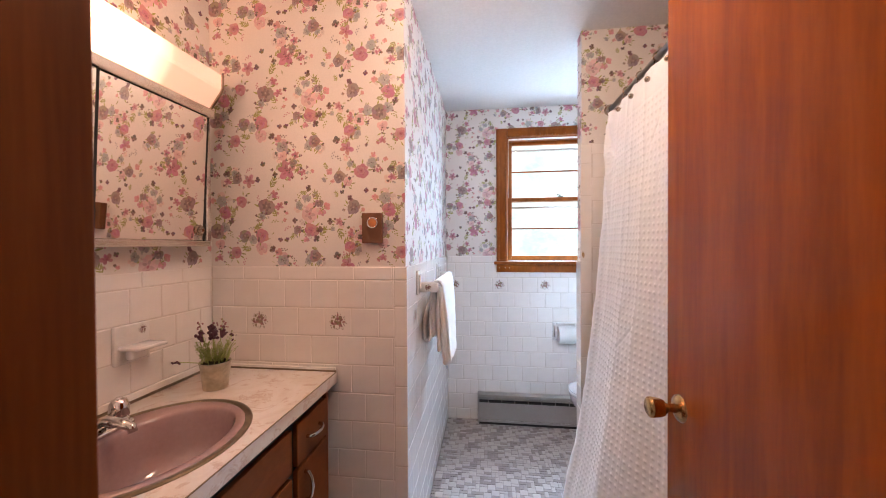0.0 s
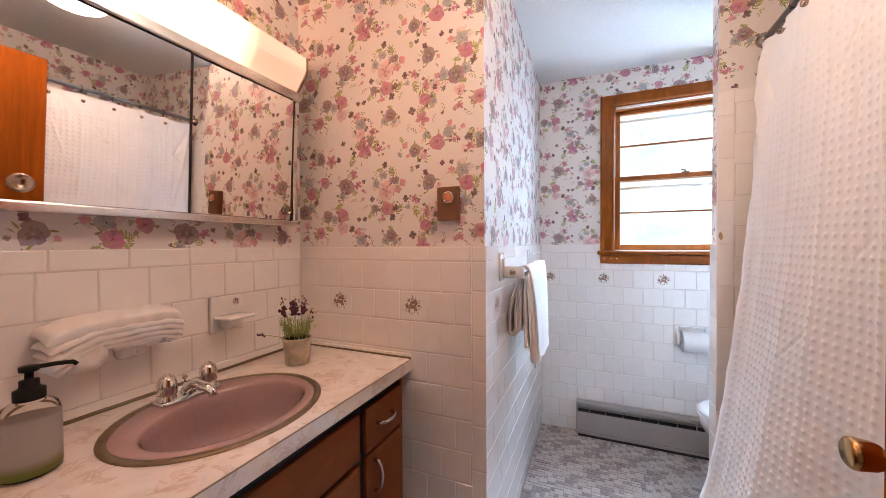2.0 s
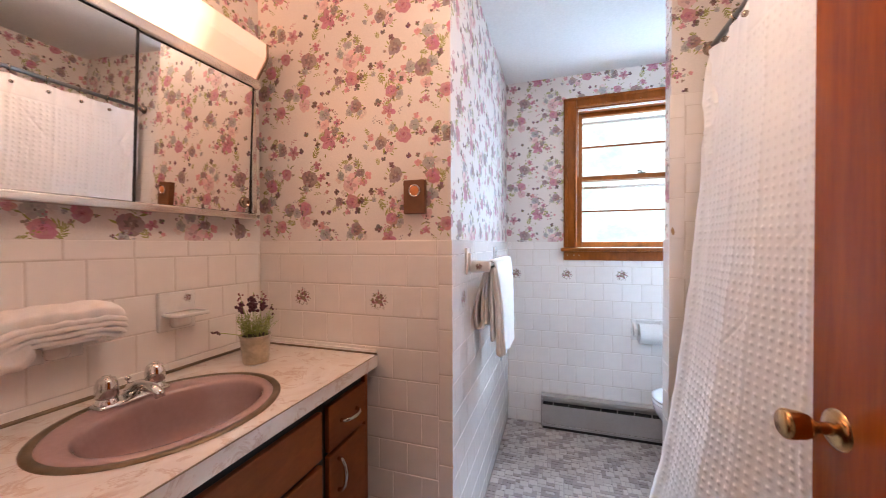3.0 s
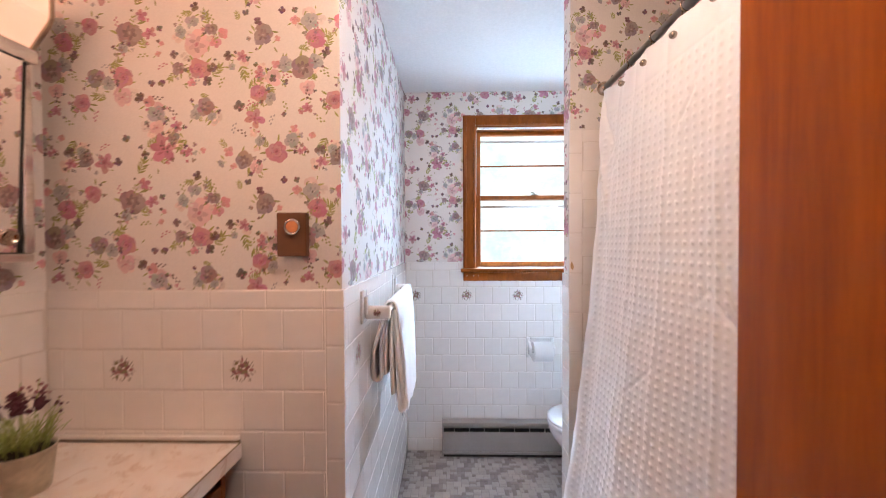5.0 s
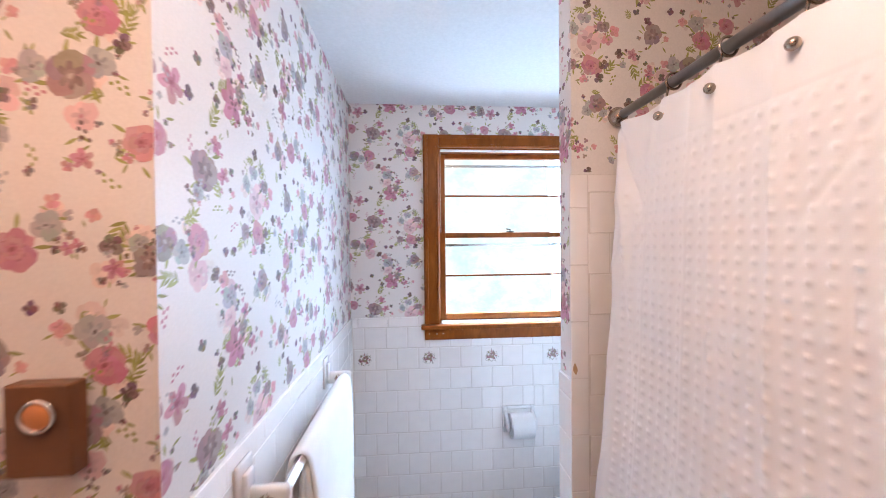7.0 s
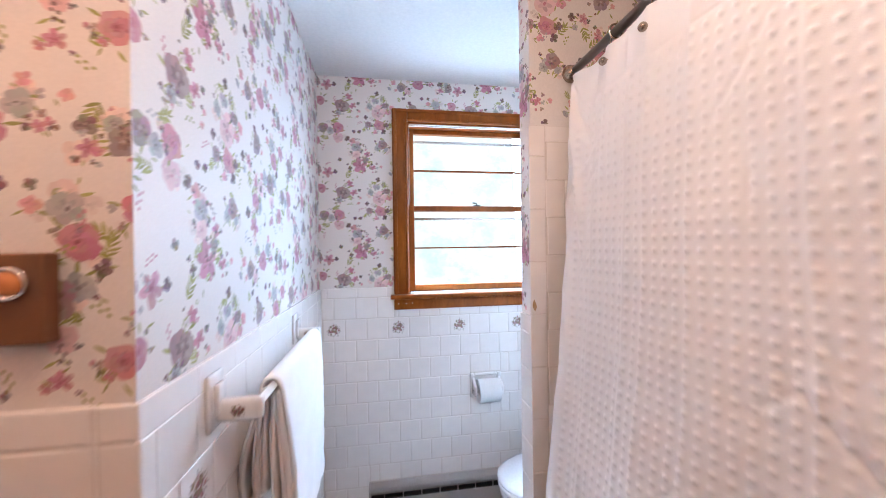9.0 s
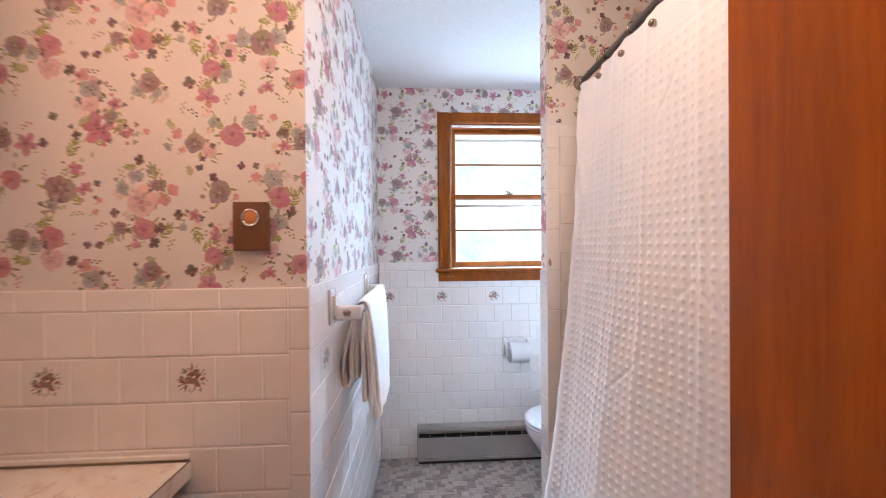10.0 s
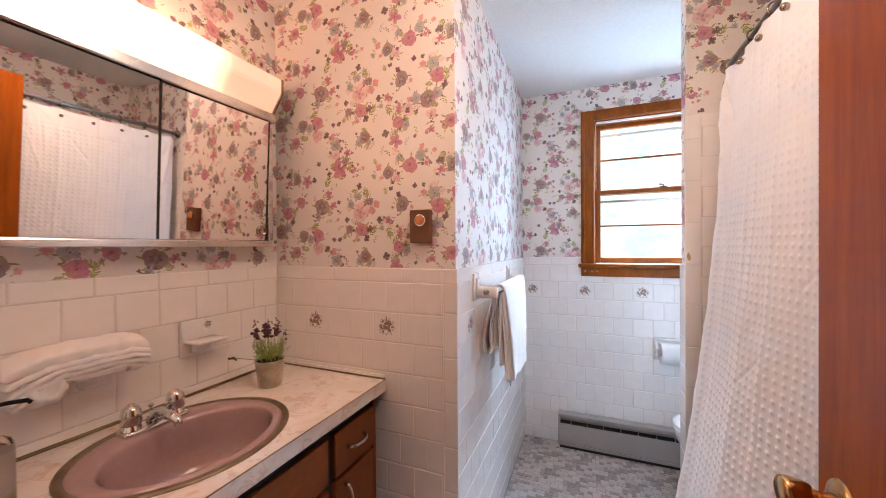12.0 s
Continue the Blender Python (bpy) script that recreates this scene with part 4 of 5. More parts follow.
# ---- small things round the vanity ----
def sprig(parent, m, scale=1.0, seed=1, name="flower_motif"):
    """A little printed bouquet, lying on a glazed face."""
    rng = random.Random(seed)
    verts, faces, cols = [], [], []
    polys = []
    for k in range(22):
        t = 2 * math.pi * (k + rng.random() * 0.7) / 22
        d = rng.uniform(0.014, 0.022)
        leaf(polys, d * math.cos(t), d * math.sin(t), rng.uniform(0.0032, 0.0054), t + rng.uniform(-0.5, 0.5), rng, 1, rng.choice(((0.15, 0.12, 0.045), (0.13, 0.055, 0.045), (0.20, 0.15, 0.06))))
    for k in range(44):
        t, d = rng.random() * 6.28, 0.0165 * math.sqrt(rng.random())
        polys.append((2, outline(d * math.cos(t), d * math.sin(t), rng.uniform(0.0024, 0.0042), rng.uniform(0.0020, 0.0034), t, 7, 0.3, rng), rng.choice(((0.20, 0.055, 0.07), (0.11, 0.05, 0.055), (0.34, 0.13, 0.13), (0.20, 0.16, 0.065)))))
    for layer, poly, ink in stacked(polys):
        base = len(verts)
        verts += [(x * scale, y * scale, 0.00012 + 0.00003 * layer) for x, y in poly]
        faces.append(list(range(base, base + len(poly))))
        cols.append(ink)
    me = bpy.data.meshes.new(name)
    me.from_pydata(verts, [], faces)
    me.color_attributes.new("ink", "FLOAT_COLOR", "CORNER").data.foreach_set("color", [x for f, c in zip(faces, cols) for _ in f for x in (*c, 1.0)])
    me.materials.append(INK)
    ob = new(name, me)
    ob.parent, ob.matrix_local = parent, m
    return ob


def soap_dish():
    d = empty("soap_dish", "white ceramic wall soap dish with painted sprig", "soap dish", (-1.090, 0.976, 1.008))
    part("backplate", box((-0.003, -0.056, -0.060), (0.012, 0.056, 0.060), 0.005, 3), CERAMIC, d, "", True)
    part("ledge", box((0.010, -0.050, -0.014), (0.085, 0.050, -0.002), 0.005, 3), CERAMIC, d, "", True)
    part("bracket", box((0.010, -0.030, -0.050), (0.035, 0.030, -0.012), 0.010, 3), CERAMIC, d, "", True)
    sprig(d, axes((0.0122, 0.030, 0.036), (0, 1, 0), (0, 0, 1), (1, 0, 0)), 0.62, 3)


def shelf_holder():
    d = empty("cup_holder", "white ceramic tumbler shelf on the tiled wall", "ceramic shelf", (-1.090, 0.688, 1.0))
    part("backplate", box((-0.003, -0.056, -0.062), (0.012, 0.056, 0.055), 0.005, 3), CERAMIC, d, "", True)
    part("ledge", box((0.010, -0.052, -0.016), (0.090, 0.052, -0.004), 0.005, 3), CERAMIC, d, "", True)
    part("bracket", box((0.010, -0.022, -0.056), (0.04, 0.022, -0.014), 0.012, 3), CERAMIC, d, "", True)


def folded_towel():
    """A hand towel folded flat in layers across the ceramic ledge, its ends sagging over both sides."""
    t = empty("folded_towel", "white folded hand towel lying on the ceramic shelf", "towel")

    def sag(y):
        return 0.052 * max(0.0, (0.625 - y) / 0.10) ** 1.6 + 0.026 * max(0.0, (y - 0.735) / 0.06) ** 1.7

    def layer(name, y0, y1, x0, x1, z, thick, seed, hang=1.0, bend=0.0):
        def at(u, v):
            a = 2 * math.pi * v
            c, s = math.cos(a), math.sin(a)
            e = min(1.0, min(u, 1 - u) * (y1 - y0) / (0.6 * thick))
            full = max(0.03, math.sqrt(1 - (1 - e) ** 2))
            rx, rz = math.copysign(abs(c) ** 0.26, c), math.copysign(abs(s) ** 0.42, s)
            y = y0 + (y1 - y0) * u
            soft = 0.0016 * math.sin(19 * u + seed) + 0.0010 * math.sin(43 * u + 3 * rx + 2 * seed)
            x = (x0 + x1) / 2 + (x1 - x0) / 2 * rx * (0.93 + 0.07 * full) + soft * max(0.0, rx)
            front = max(0.0, rx)
            return (x, y, z + thick / 2 * rz * full - hang * sag(y) - bend * front + soft * 0.8)
        part(name, sheet(at, 56, 44), CLOTH, t, "", True)
    layer("towel_layer", 0.536, 0.784, -1.084, -0.997, 0.9990, 0.0135, 0.3, 0.95, 0.002)
    layer("towel_layer", 0.530, 0.790, -1.084, -0.992, 1.0125, 0.0135, 1.7, 0.80, 0.003)
    layer("towel_layer", 0.528, 0.792, -1.084, -0.990, 1.0260, 0.0135, 2.9, 0.65, 0.004)
    layer("towel_layer", 0.526, 0.794, -1.084, -0.993, 1.0400, 0.0140, 3.6, 0.50, 0.006)
    layer("towel_layer", 0.525, 0.794, -1.085, -1.000, 1.0610, 0.0280, 4.4, 0.40, 0.012)

    def tail(name, y0, y1, x0, x1, z0, z1, seed, lean):
        """A soft bunched end that hangs below the ledge."""
        def at(u, v):
            a, b = 2 * math.pi * v, math.pi * (u - 0.5)
            r = max(0.02, math.cos(b) ** 0.45)
            c, s = math.cos(a), math.sin(a)
            rx, ry = math.copysign(abs(c) ** 0.6, c) * r, math.copysign(abs(s) ** 0.6, s) * r
            f = (math.sin(b) + 1) / 2
            ruck = 0.0035 * math.sin(5 * a + 7 * f + seed) + 0.0022 * math.sin(9 * a - 5 * f + seed)
            return ((x0 + x1) / 2 + (x1 - x0) / 2 * rx + ruck * r, (y0 + y1) / 2 + (y1 - y0) / 2 * ry * (0.8 + 0.2 * f) + lean * (1 - f), z0 + (z1 - z0) * f + ruck * 0.5)
        part(name, sheet(at, 26, 60), CLOTH, t, "", True)
    tail("hanging_end", 0.536, 0.632, -1.080, -0.990, 0.950, 1.020, 0.8, 0.006)
    tail("hanging_end", 0.745, 0.798, -1.080, -1.006, 0.972, 1.010, 2.5, -0.006)


def bottle():
    b = empty("soap_bottle", "clear glass soap bottle with black pump", "soap bottle", (-0.900, 0.468, CT))
    part("glass", lathe([(0.0, 0.001), (0.036, 0.001), (0.041, 0.006), (0.0415, 0.015), (0.041, 0.110), (0.036, 0.126), (0.024, 0.134), (0.0185, 0.138), (0.0185, 0.147)], 36), CLEAR, b, "", True)
    part("liquid", lathe([(0.0, 0.005), (0.034, 0.005), (0.0385, 0.010), (0.0390, 0.098), (0.0, 0.098)], 36), LIQUID, b, "cloudy liquid soap, green towards the bottom", True)
    pump = part("pump", lathe([(0.021, 0.137), (0.021, 0.155), (0.015, 0.158), (0.013, 0.162), (0.013, 0.172), (0.006, 0.173), (0.006, 0.187), (0.013, 0.188), (0.0135, 0.197), (0.0, 0.198)], 24), BLACK_PLASTIC, b, "black plastic pump", True)
    part("nozzle", tube([(0, 0, 0.193), (0.012, 0.03, 0.194), (0.020, 0.052, 0.192), (0.022, 0.057, 0.186)], 0.0042, 8), BLACK_PLASTIC, pump, "", True)


def plant():
    rng = random.Random(11)
    p = empty("potted_plant", "small flowering plant in a galvanised tin pot", "potted plant", (-0.912, 1.112, CT))
    pot = part("pot", lathe([(0.0, 0.001), (0.038, 0.001), (0.0385, 0.003), (0.0475, 0.088), (0.0495, 0.089), (0.050, 0.092), (0.0485, 0.094), (0.0460, 0.092), (0.045, 0.080), (0.0, 0.078)], 40), ZINC, p, "galvanised tin pot", True)
    part("moss", lathe([(0.0, 0.093), (0.02, 0.096), (0.035, 0.092), (0.0448, 0.086)], 24), SOIL, p, "", True)
    stems, blades = bmesh.new(), bmesh.new()
    heads = [bmesh.new(), bmesh.new()]
    for k in range(74):
        t, r = rng.random() * 6.28, 0.038 * math.sqrt(rng.random())
        base = Vector((r * math.cos(t), r * math.sin(t), 0.088))
        lean = Vector((math.cos(t), math.sin(t), 0)) * rng.uniform(0.005, 0.045)
        tip = base + lean + Vector((0, 0, rng.uniform(0.035, 0.085)))
        mid = (base + tip) / 2 + Vector((0, 0, 0.006)) - lean * 0.2
        tube([base, mid, tip], [0.0012, 0.001, 0.0006], 4, stems)
        for j in range(7):
            c = base.lerp(tip, 0.25 + 0.11 * j)
            a = rng.random() * 6.28
            d = Vector((math.cos(a), math.sin(a), 0.7)).normalized() * rng.uniform(0.008, 0.017)
            s = d.cross(Vector((0, 0, 1))).normalized() * 0.0022
            blades.faces.new([blades.verts.new(q) for q in (c, c + d * 0.5 + s, c + d, c + d * 0.5 - s)])
    spikes = [(-0.028, -0.030, 0.140, 0), (-0.004, -0.010, 0.150, 0), (0.006, -0.014, 0.160, 0), (0.014, 0.016, 0.148, 0), (-0.012, 0.004, 0.172, 1), (-0.030, -0.034, 0.168, 1), (0.014, 0.018, 0.176, 1), (0.034, 0.040, 0.128, 2)]
    for x, y, z, kind in spikes:
        top = Vector((x, y, z + 0.062))
        root = Vector((x * 0.4, y * 0.4, 0.088))
        tube([root, (root + top) / 2 + Vector((0, 0, 0.008)), top], 0.0011, 4, stems)
        for j in range(26 if kind == 0 else 9):
            c = top + Vector((rng.gauss(0, 0.0055), rng.gauss(0, 0.0055), -rng.random() * 0.040))
            bmesh.ops.create_icosphere(heads[1 if kind == 1 else 0], subdivisions=1, radius=rng.uniform(0.003, 0.0055) * (1.3 if kind == 0 else 0.8), matrix=Matrix.Translation(c) @ Matrix.Diagonal((1, 1, rng.uniform(0.6, 1.2), 1)))
    side = [Vector((-0.03, -0.02, 0.09)), Vector((-0.045, -0.07, 0.108)), Vector((-0.055, -0.115, 0.122))]
    tube(side, [0.0014, 0.0013, 0.0011], 5, stems)
    for j in range(12):
        c = side[1].lerp(side[2], 0.45 + 0.05 * j) + Vector((rng.gauss(0, 0.002), rng.gauss(0, 0.002), rng.gauss(0, 0.002)))
        bmesh.ops.create_icosphere(heads[0], subdivisions=1, radius=0.0032, matrix=Matrix.Translation(c))
    tagged(part("foliage_stem", stems, STALK, p), kind="stuff")
    tagged(part("foliage", blades, STALK, p, "narrow green leaves"), kind="stuff")
    tagged(part("plum_bloom", heads[0], PLUM, p, "dark plum flower spikes"), kind="stuff")
    tagged(part("rose_bloom", heads[1], ROSY, p, "dusty pink flower spikes"), kind="stuff")


def dial_plate():
    d = empty("wall_dial", "brown plastic wall control with round amber dial", "wall control", (-0.4115, YA, 1.3745))
    part("plate", box((-0.0385, -0.024, -0.0575), (0.0385, 0, 0.0575), 0.003), PLATE_BROWN, d)
    k = axes((0.004, -0.024, 0.020), (1, 0, 0), (0, 0, 1), (0, -1, 0))
    ring = part("ring", lathe([(0.0165, 0.0), (0.0205, 0.003), (0.0215, 0.005), (0.020, 0.0065), (0.016, 0.006), (0.0155, 0.004)], 36, m=k), CHROME, d, "bright metal ring", True)
    part("dial", lathe([(0.0156, 0.001), (0.0152, 0.005), (0.013, 0.0068), (0.0, 0.0072)], 32, m=k), DIAL, ring, "amber dial", True)


soap_dish()
shelf_holder()
folded_towel()
bottle()
plant()
dial_plate()

# ---- towel bar and towel ----
def towel_bar():
    b = empty("towel_bar", "white ceramic towel bar with painted sprigs", "towel bar")
    for y in (1.512, 2.115):
        m = part("bracket", box((-0.281, y - 0.030, 1.095), (-0.272, y + 0.030, 1.200), 0.004, 2), CERAMIC, b, "", True)
        part("arm", box((-0.273, y - 0.011, 1.104), (-0.189, y + 0.011, 1.150), 0.010, 3), CERAMIC, m, "", True)
        part("tip", box((-0.273, y - 0.017, 1.12), (-0.262, y + 0.017, 1.18), 0.004, 2), CERAMIC, m, "", True)
        sprig(m, axes((-0.232, y - 0.0114, 1.127), (1, 0, 0), (0, 0, 1), (0, -1, 0)), 0.62, 5)
    part("bar", box((-0.0085, 1.520, -0.0085), (0.0085, 2.106, 0.0085), 0.0015, m=Matrix.Translation((-0.207, 0, 1.126)) @ Matrix.Rotation(radians(45), 4, "Y")), CERAMIC, b)


def hung_towel():
    """A thick towel folded lengthwise over the bar: a short back fall and longer, uneven front falls."""
    t = empty("hung_towel", "white terry towel folded over the ceramic bar", "towel")

    def strand(name, path, thick, y0, y1, lift=0.0, seed=0.0, label="", taper=0.0):
        """Cloth of some thickness along a line in x and z, as wide as y0 to y1; lift raises its lower end towards y1."""
        pts = [Vector(p) for p in path]
        for _ in range(3):                              # round the line's corners
            pts = [pts[0]] + [q for a, b in zip(pts, pts[1:]) for q in (a.lerp(b, 0.25), a.lerp(b, 0.75))] + [pts[-1]]
        zt, zb, n = max(p.y for p in pts), min(p.y for p in pts), len(pts)
        ways = [(pts[min(n - 1, k + 1)] - pts[max(0, k - 1)]).normalized() for k in range(n)]
        ring = [(k, 1.0, 0.0) for k in range(n)] + [(n - 1, math.cos(w), math.sin(w)) for w in (0.5, 1.05, 1.57, 2.1, 2.64)] + [(k, -1.0, 0.0) for k in reversed(range(n))] + [(0, -math.cos(w), -math.sin(w)) for w in (0.5, 1.05, 1.57, 2.1, 2.64)]

        def at(u, v):
            k, side, ahead = ring[round(v * len(ring)) % len(ring)]
            d = min(u, 1 - u) * (y1 - y0)
            e = min(1.0, d / 0.012)
            full = max(0.05, math.sqrt(1 - (1 - e) ** 2))
            p, w = pts[k], ways[k]
            f = (zt - p.y) / (zt - zb)
            h = 0.5 * thick(f) * full
            x, z = p.x - w.y * side * h + w.x * ahead * h, p.y + w.x * side * h + w.y * ahead * h
            wave = f * (0.0030 * math.sin(9 * u + 4 * f + seed) + 0.0016 * math.sin(23 * u + 7 * f + seed)) + 0.0012 * math.sin(37 * f + 11 * u + seed) * f
            return (x + wave, y0 + (y1 - y0 - taper * f) * u + 0.006 * f * math.sin(7 * f + seed), z + f * (lift * u * u + 0.003 * math.sin(14 * u + seed)))
        ys = [0.0, 0.004, 0.01, 0.018, 0.03] + [0.03 + 0.94 * (k + 1) / 24 for k in range(24)] + [0.982, 0.99, 0.996, 1.0]
        bm = bmesh.new()
        m = len(ring)
        grid = [[bm.verts.new(at(u, k / m)) for k in range(m)] for u in ys]
        for a, b in zip(grid, grid[1:]):
            for k in range(m):
                bm.faces.new((a[k], b[k], b[(k + 1) % m], a[(k + 1) % m]))
        return part(name, bm, CLOTH, t, label, True)
    strand("back_loop", [(-0.226, 1.120), (-0.240, 1.07), (-0.270, 0.97), (-0.272, 0.868), (-0.256, 0.858), (-0.241, 0.868), (-0.243, 0.96), (-0.234, 1.075)], lambda f: 0.0145 + 0.003 * f, 1.612, 2.075, 0.012, 0.4)
    strand("inner_fold", [(-0.222, 1.115), (-0.224, 1.04), (-0.228, 0.955), (-0.232, 0.885)], lambda f: 0.013 + 0.002 * f, 1.618, 2.06, 0.01, 2.2)
    strand("middle_fold", [(-0.203, 1.105), (-0.206, 1.03), (-0.206, 0.93), (-0.204, 0.818)], lambda f: 0.014 + 0.003 * f, 1.614, 1.98, 0.03, 2.6)
    strand("front_fold", [(-0.194, 1.11), (-0.187, 1.02), (-0.180, 0.90), (-0.170, 0.772)], lambda f: 0.015 + 0.020 * f, 1.610, 1.80, 0.02, 3.9)
    strand("outer_fold", [(-0.234, 1.085), (-0.230, 1.120), (-0.222, 1.140), (-0.203, 1.147), (-0.188, 1.132), (-0.178, 1.06), (-0.167, 0.95), (-0.153, 0.770)], lambda f: 0.012 + 0.004 * f, 1.616, 2.092, -0.008, 5.1, "", 0.175)
    part("tag", box((-0.172, 1.640, 0.728), (-0.168, 1.665, 0.766), 0.0008), TAG, t, "small grey cloth tag")


towel_bar()
hung_towel()

# ---- shower curtain ----
RODX, RODZ = 0.592, 1.934
CY0, CY1, CZ0, CZ1 = 0.335, 1.703, 0.10, 1.901


def curtain_x(y, z):
    d = (CZ1 - z) / (CZ1 - CZ0)
    flare = 0.075 * d + 0.14 * d ** 2.6
    near = min(1.0, max(0.0, (y - 0.98) / 0.45))
    near = near * near * (3 - 2 * near)
    folds = 0.0035 * math.sin(17 * y + 0.6) + 0.002 * math.sin(43 * y + 1.0)
    end = 0.012 * math.exp(-((y - 1.66) / 0.03) ** 2)
    return 0.569 - flare * near + folds * (0.35 + 0.65 * d) * (0.4 + 0.6 * near) - end


def curtain():
    c = empty("shower_curtain", "white dimpled fabric shower curtain hung on a rod", "shower curtain")
    nu, nv = 400, 500
    pitch = 0.0243
    ys = np.linspace(CY0, CY1, nu + 1)
    zs = np.linspace(CZ0, CZ1, nv + 1)
    verts = []
    rng = random.Random(4)
    lines = []
    for _ in range(26):                                 # sharp creases left by folding
        y, z, a, n = rng.uniform(0.6, 1.6), rng.uniform(1.0, 1.86), rng.uniform(-2.4, -0.7), rng.uniform(0.08, 0.30)
        lines.append((y, z, math.cos(a), math.sin(a), n, rng.choice((-1, 1)) * rng.uniform(0.0022, 0.0042)))
    for y in ys:
        pleat = 0.010 / (1 + math.exp(-(y - 1.556) / 0.004))      # the last stretch hangs behind the rest
        lean = 0.030 * (y - CY0) / (CY1 - CY0)
        for z in zs:
            d = (CZ1 - z) / (CZ1 - CZ0)
            yy = y - lean * d + 0.004 * math.sin(9 * z)
            gy, gz = (y / pitch) % 1 - 0.5, (z / pitch) % 1 - 0.5
            dot = math.exp(-(gy * gy + gz * gz) / 0.028)
            hem = 1.0 if z < 1.80 and y < CY1 - 0.055 else 0.0
            scallop = -0.009 * abs(math.sin(math.pi * (y - 1.27) / 0.135)) * max(0.0, (z - 1.84) / 0.065)
            crease = 0.0046 * abs(noise.noise(Vector((y * 7 + z * 5, z * 4 - y * 3, 7.1)))) - 0.0018 + 0.0034 * noise.noise(Vector((y * 9, z * 9, 0.3))) + 0.0012 * noise.noise(Vector((y * 30, z * 24, 2.0)))
            tuck = -0.010 * math.exp(-((y - 1.690 + 0.16 * (1.9 - z)) / 0.011) ** 2) * max(0.0, min(1.0, (z - 1.25) / 0.3)) + (0.0009 if 1.800 < z < 1.806 else 0.0)
            ear = (y - 1.692) + 0.42 * (1.885 - z)                 # the corner's folded-over ear
            if 1.66 < z:
                tuck += (0.011 * math.exp(-(ear / 0.008) ** 2) - 0.006 / (1 + math.exp(-(ear - 0.006) / 0.003))) * min(1.0, (z - 1.66) / 0.05)
            tuck += pleat * max(0.0, 1 - d / 0.32)
            for fy, fh in ((1.585, 0.0050), (1.462, 0.0062), (1.405, 0.0040), (1.305, 0.0048), (1.14, 0.0045), (0.92, 0.0040)):   # soft upright folds below the hooks
                tuck -= fh * math.exp(-abs(y - fy + 0.02 * d) / 0.014) * (1 - 0.5 * d)
            for ly, lz, lc, ls, n, h in lines:
                along, off = (y - ly) * lc + (z - lz) * ls, (z - lz) * lc - (y - ly) * ls
                if abs(off) < 0.02 and 0 < along < n:
                    tuck += h * math.exp(-(off / 0.006) ** 2) * math.sin(math.pi * along / n)
            verts.append((curtain_x(y, z) + tuck - 0.0042 * dot * hem + crease, yy, z + scallop))
    faces = [(i * (nv + 1) + j, (i + 1) * (nv + 1) + j, (i + 1) * (nv + 1) + j + 1, i * (nv + 1) + j + 1) for i in range(nu) for j in range(nv)]
    me = bpy.data.meshes.new("cloth")
    me.from_pydata(verts, [], faces)
    me.materials.append(CURTAIN)
    me.shade_smooth()
    cloth = new("cloth", me)
    cloth.parent = c
    liner = bmesh.new()
    sheet(lambda u, v: (curtain_x(CY0 + (1.69 - CY0) * u, CZ0 + 0.1 + (1.79 - CZ0) * v) + 0.012, CY0 + (1.69 - CY0) * u, CZ0 + 0.1 + (1.79 - CZ0) * v), 40, 20, liner)
    part("liner", liner, CURTAIN, c, "plain white liner", True)
    r = empty("curtain_rod", "grey steel shower curtain rod with metal flange", "curtain rod")
    part("rod", tube([(RODX, YS + 0.002, RODZ), (RODX, YW - 0.002, RODZ)], 0.0115, 16), STEEL, r, "", True)
    for y, s in ((YW - 0.007, -1), (YS, 1)):
        part("flange", lathe([(0.0, 0.0), (0.026, 0.0), (0.026, 0.006), (0.019, 0.014), (0.014, 0.028), (0.0, 0.028)], 24, m=axes((RODX, y, RODZ), (1, 0, 0), (0, 0, s), (0, s, 0))), NICKEL, r, "", True)
    places = [1.535, 1.405, 1.270, 1.135, 1.0, 0.865, 0.73, 0.595, 0.46]
    hook = None
    for y in places:
        if hook is None:
            hook = empty("curtain_hook", "aged metal curtain ring with round knob", "curtain hook", (RODX, y, RODZ), "curtain hooks along the rod")
            loop = [(0.0168 * math.cos(a) - 0.001, 0, 0.0168 * math.sin(a)) for a in [2 * math.pi * k / 20 for k in range(20)]]
            part("ring", tube(loop, 0.0026, 8, closed=True), NICKEL, hook, "", True)
            part("stem", tube([(-0.013, 0, -0.011), (-0.016, 0, -0.030), (-0.017, 0, -0.065), (-0.034, 0, -0.073)], 0.0022, 6), NICKEL, hook, "", True)
            ball = bmesh.new()
            bmesh.ops.create_uvsphere(ball, u_segments=18, v_segments=12, radius=0.0092, matrix=Matrix.Translation((-0.036, 0, -0.073)))
            part("knob", ball, NICKEL, hook, "round metal knob", True)
        else:
            copy_thing(hook, Matrix.Translation((RODX, y, RODZ)))


curtain()

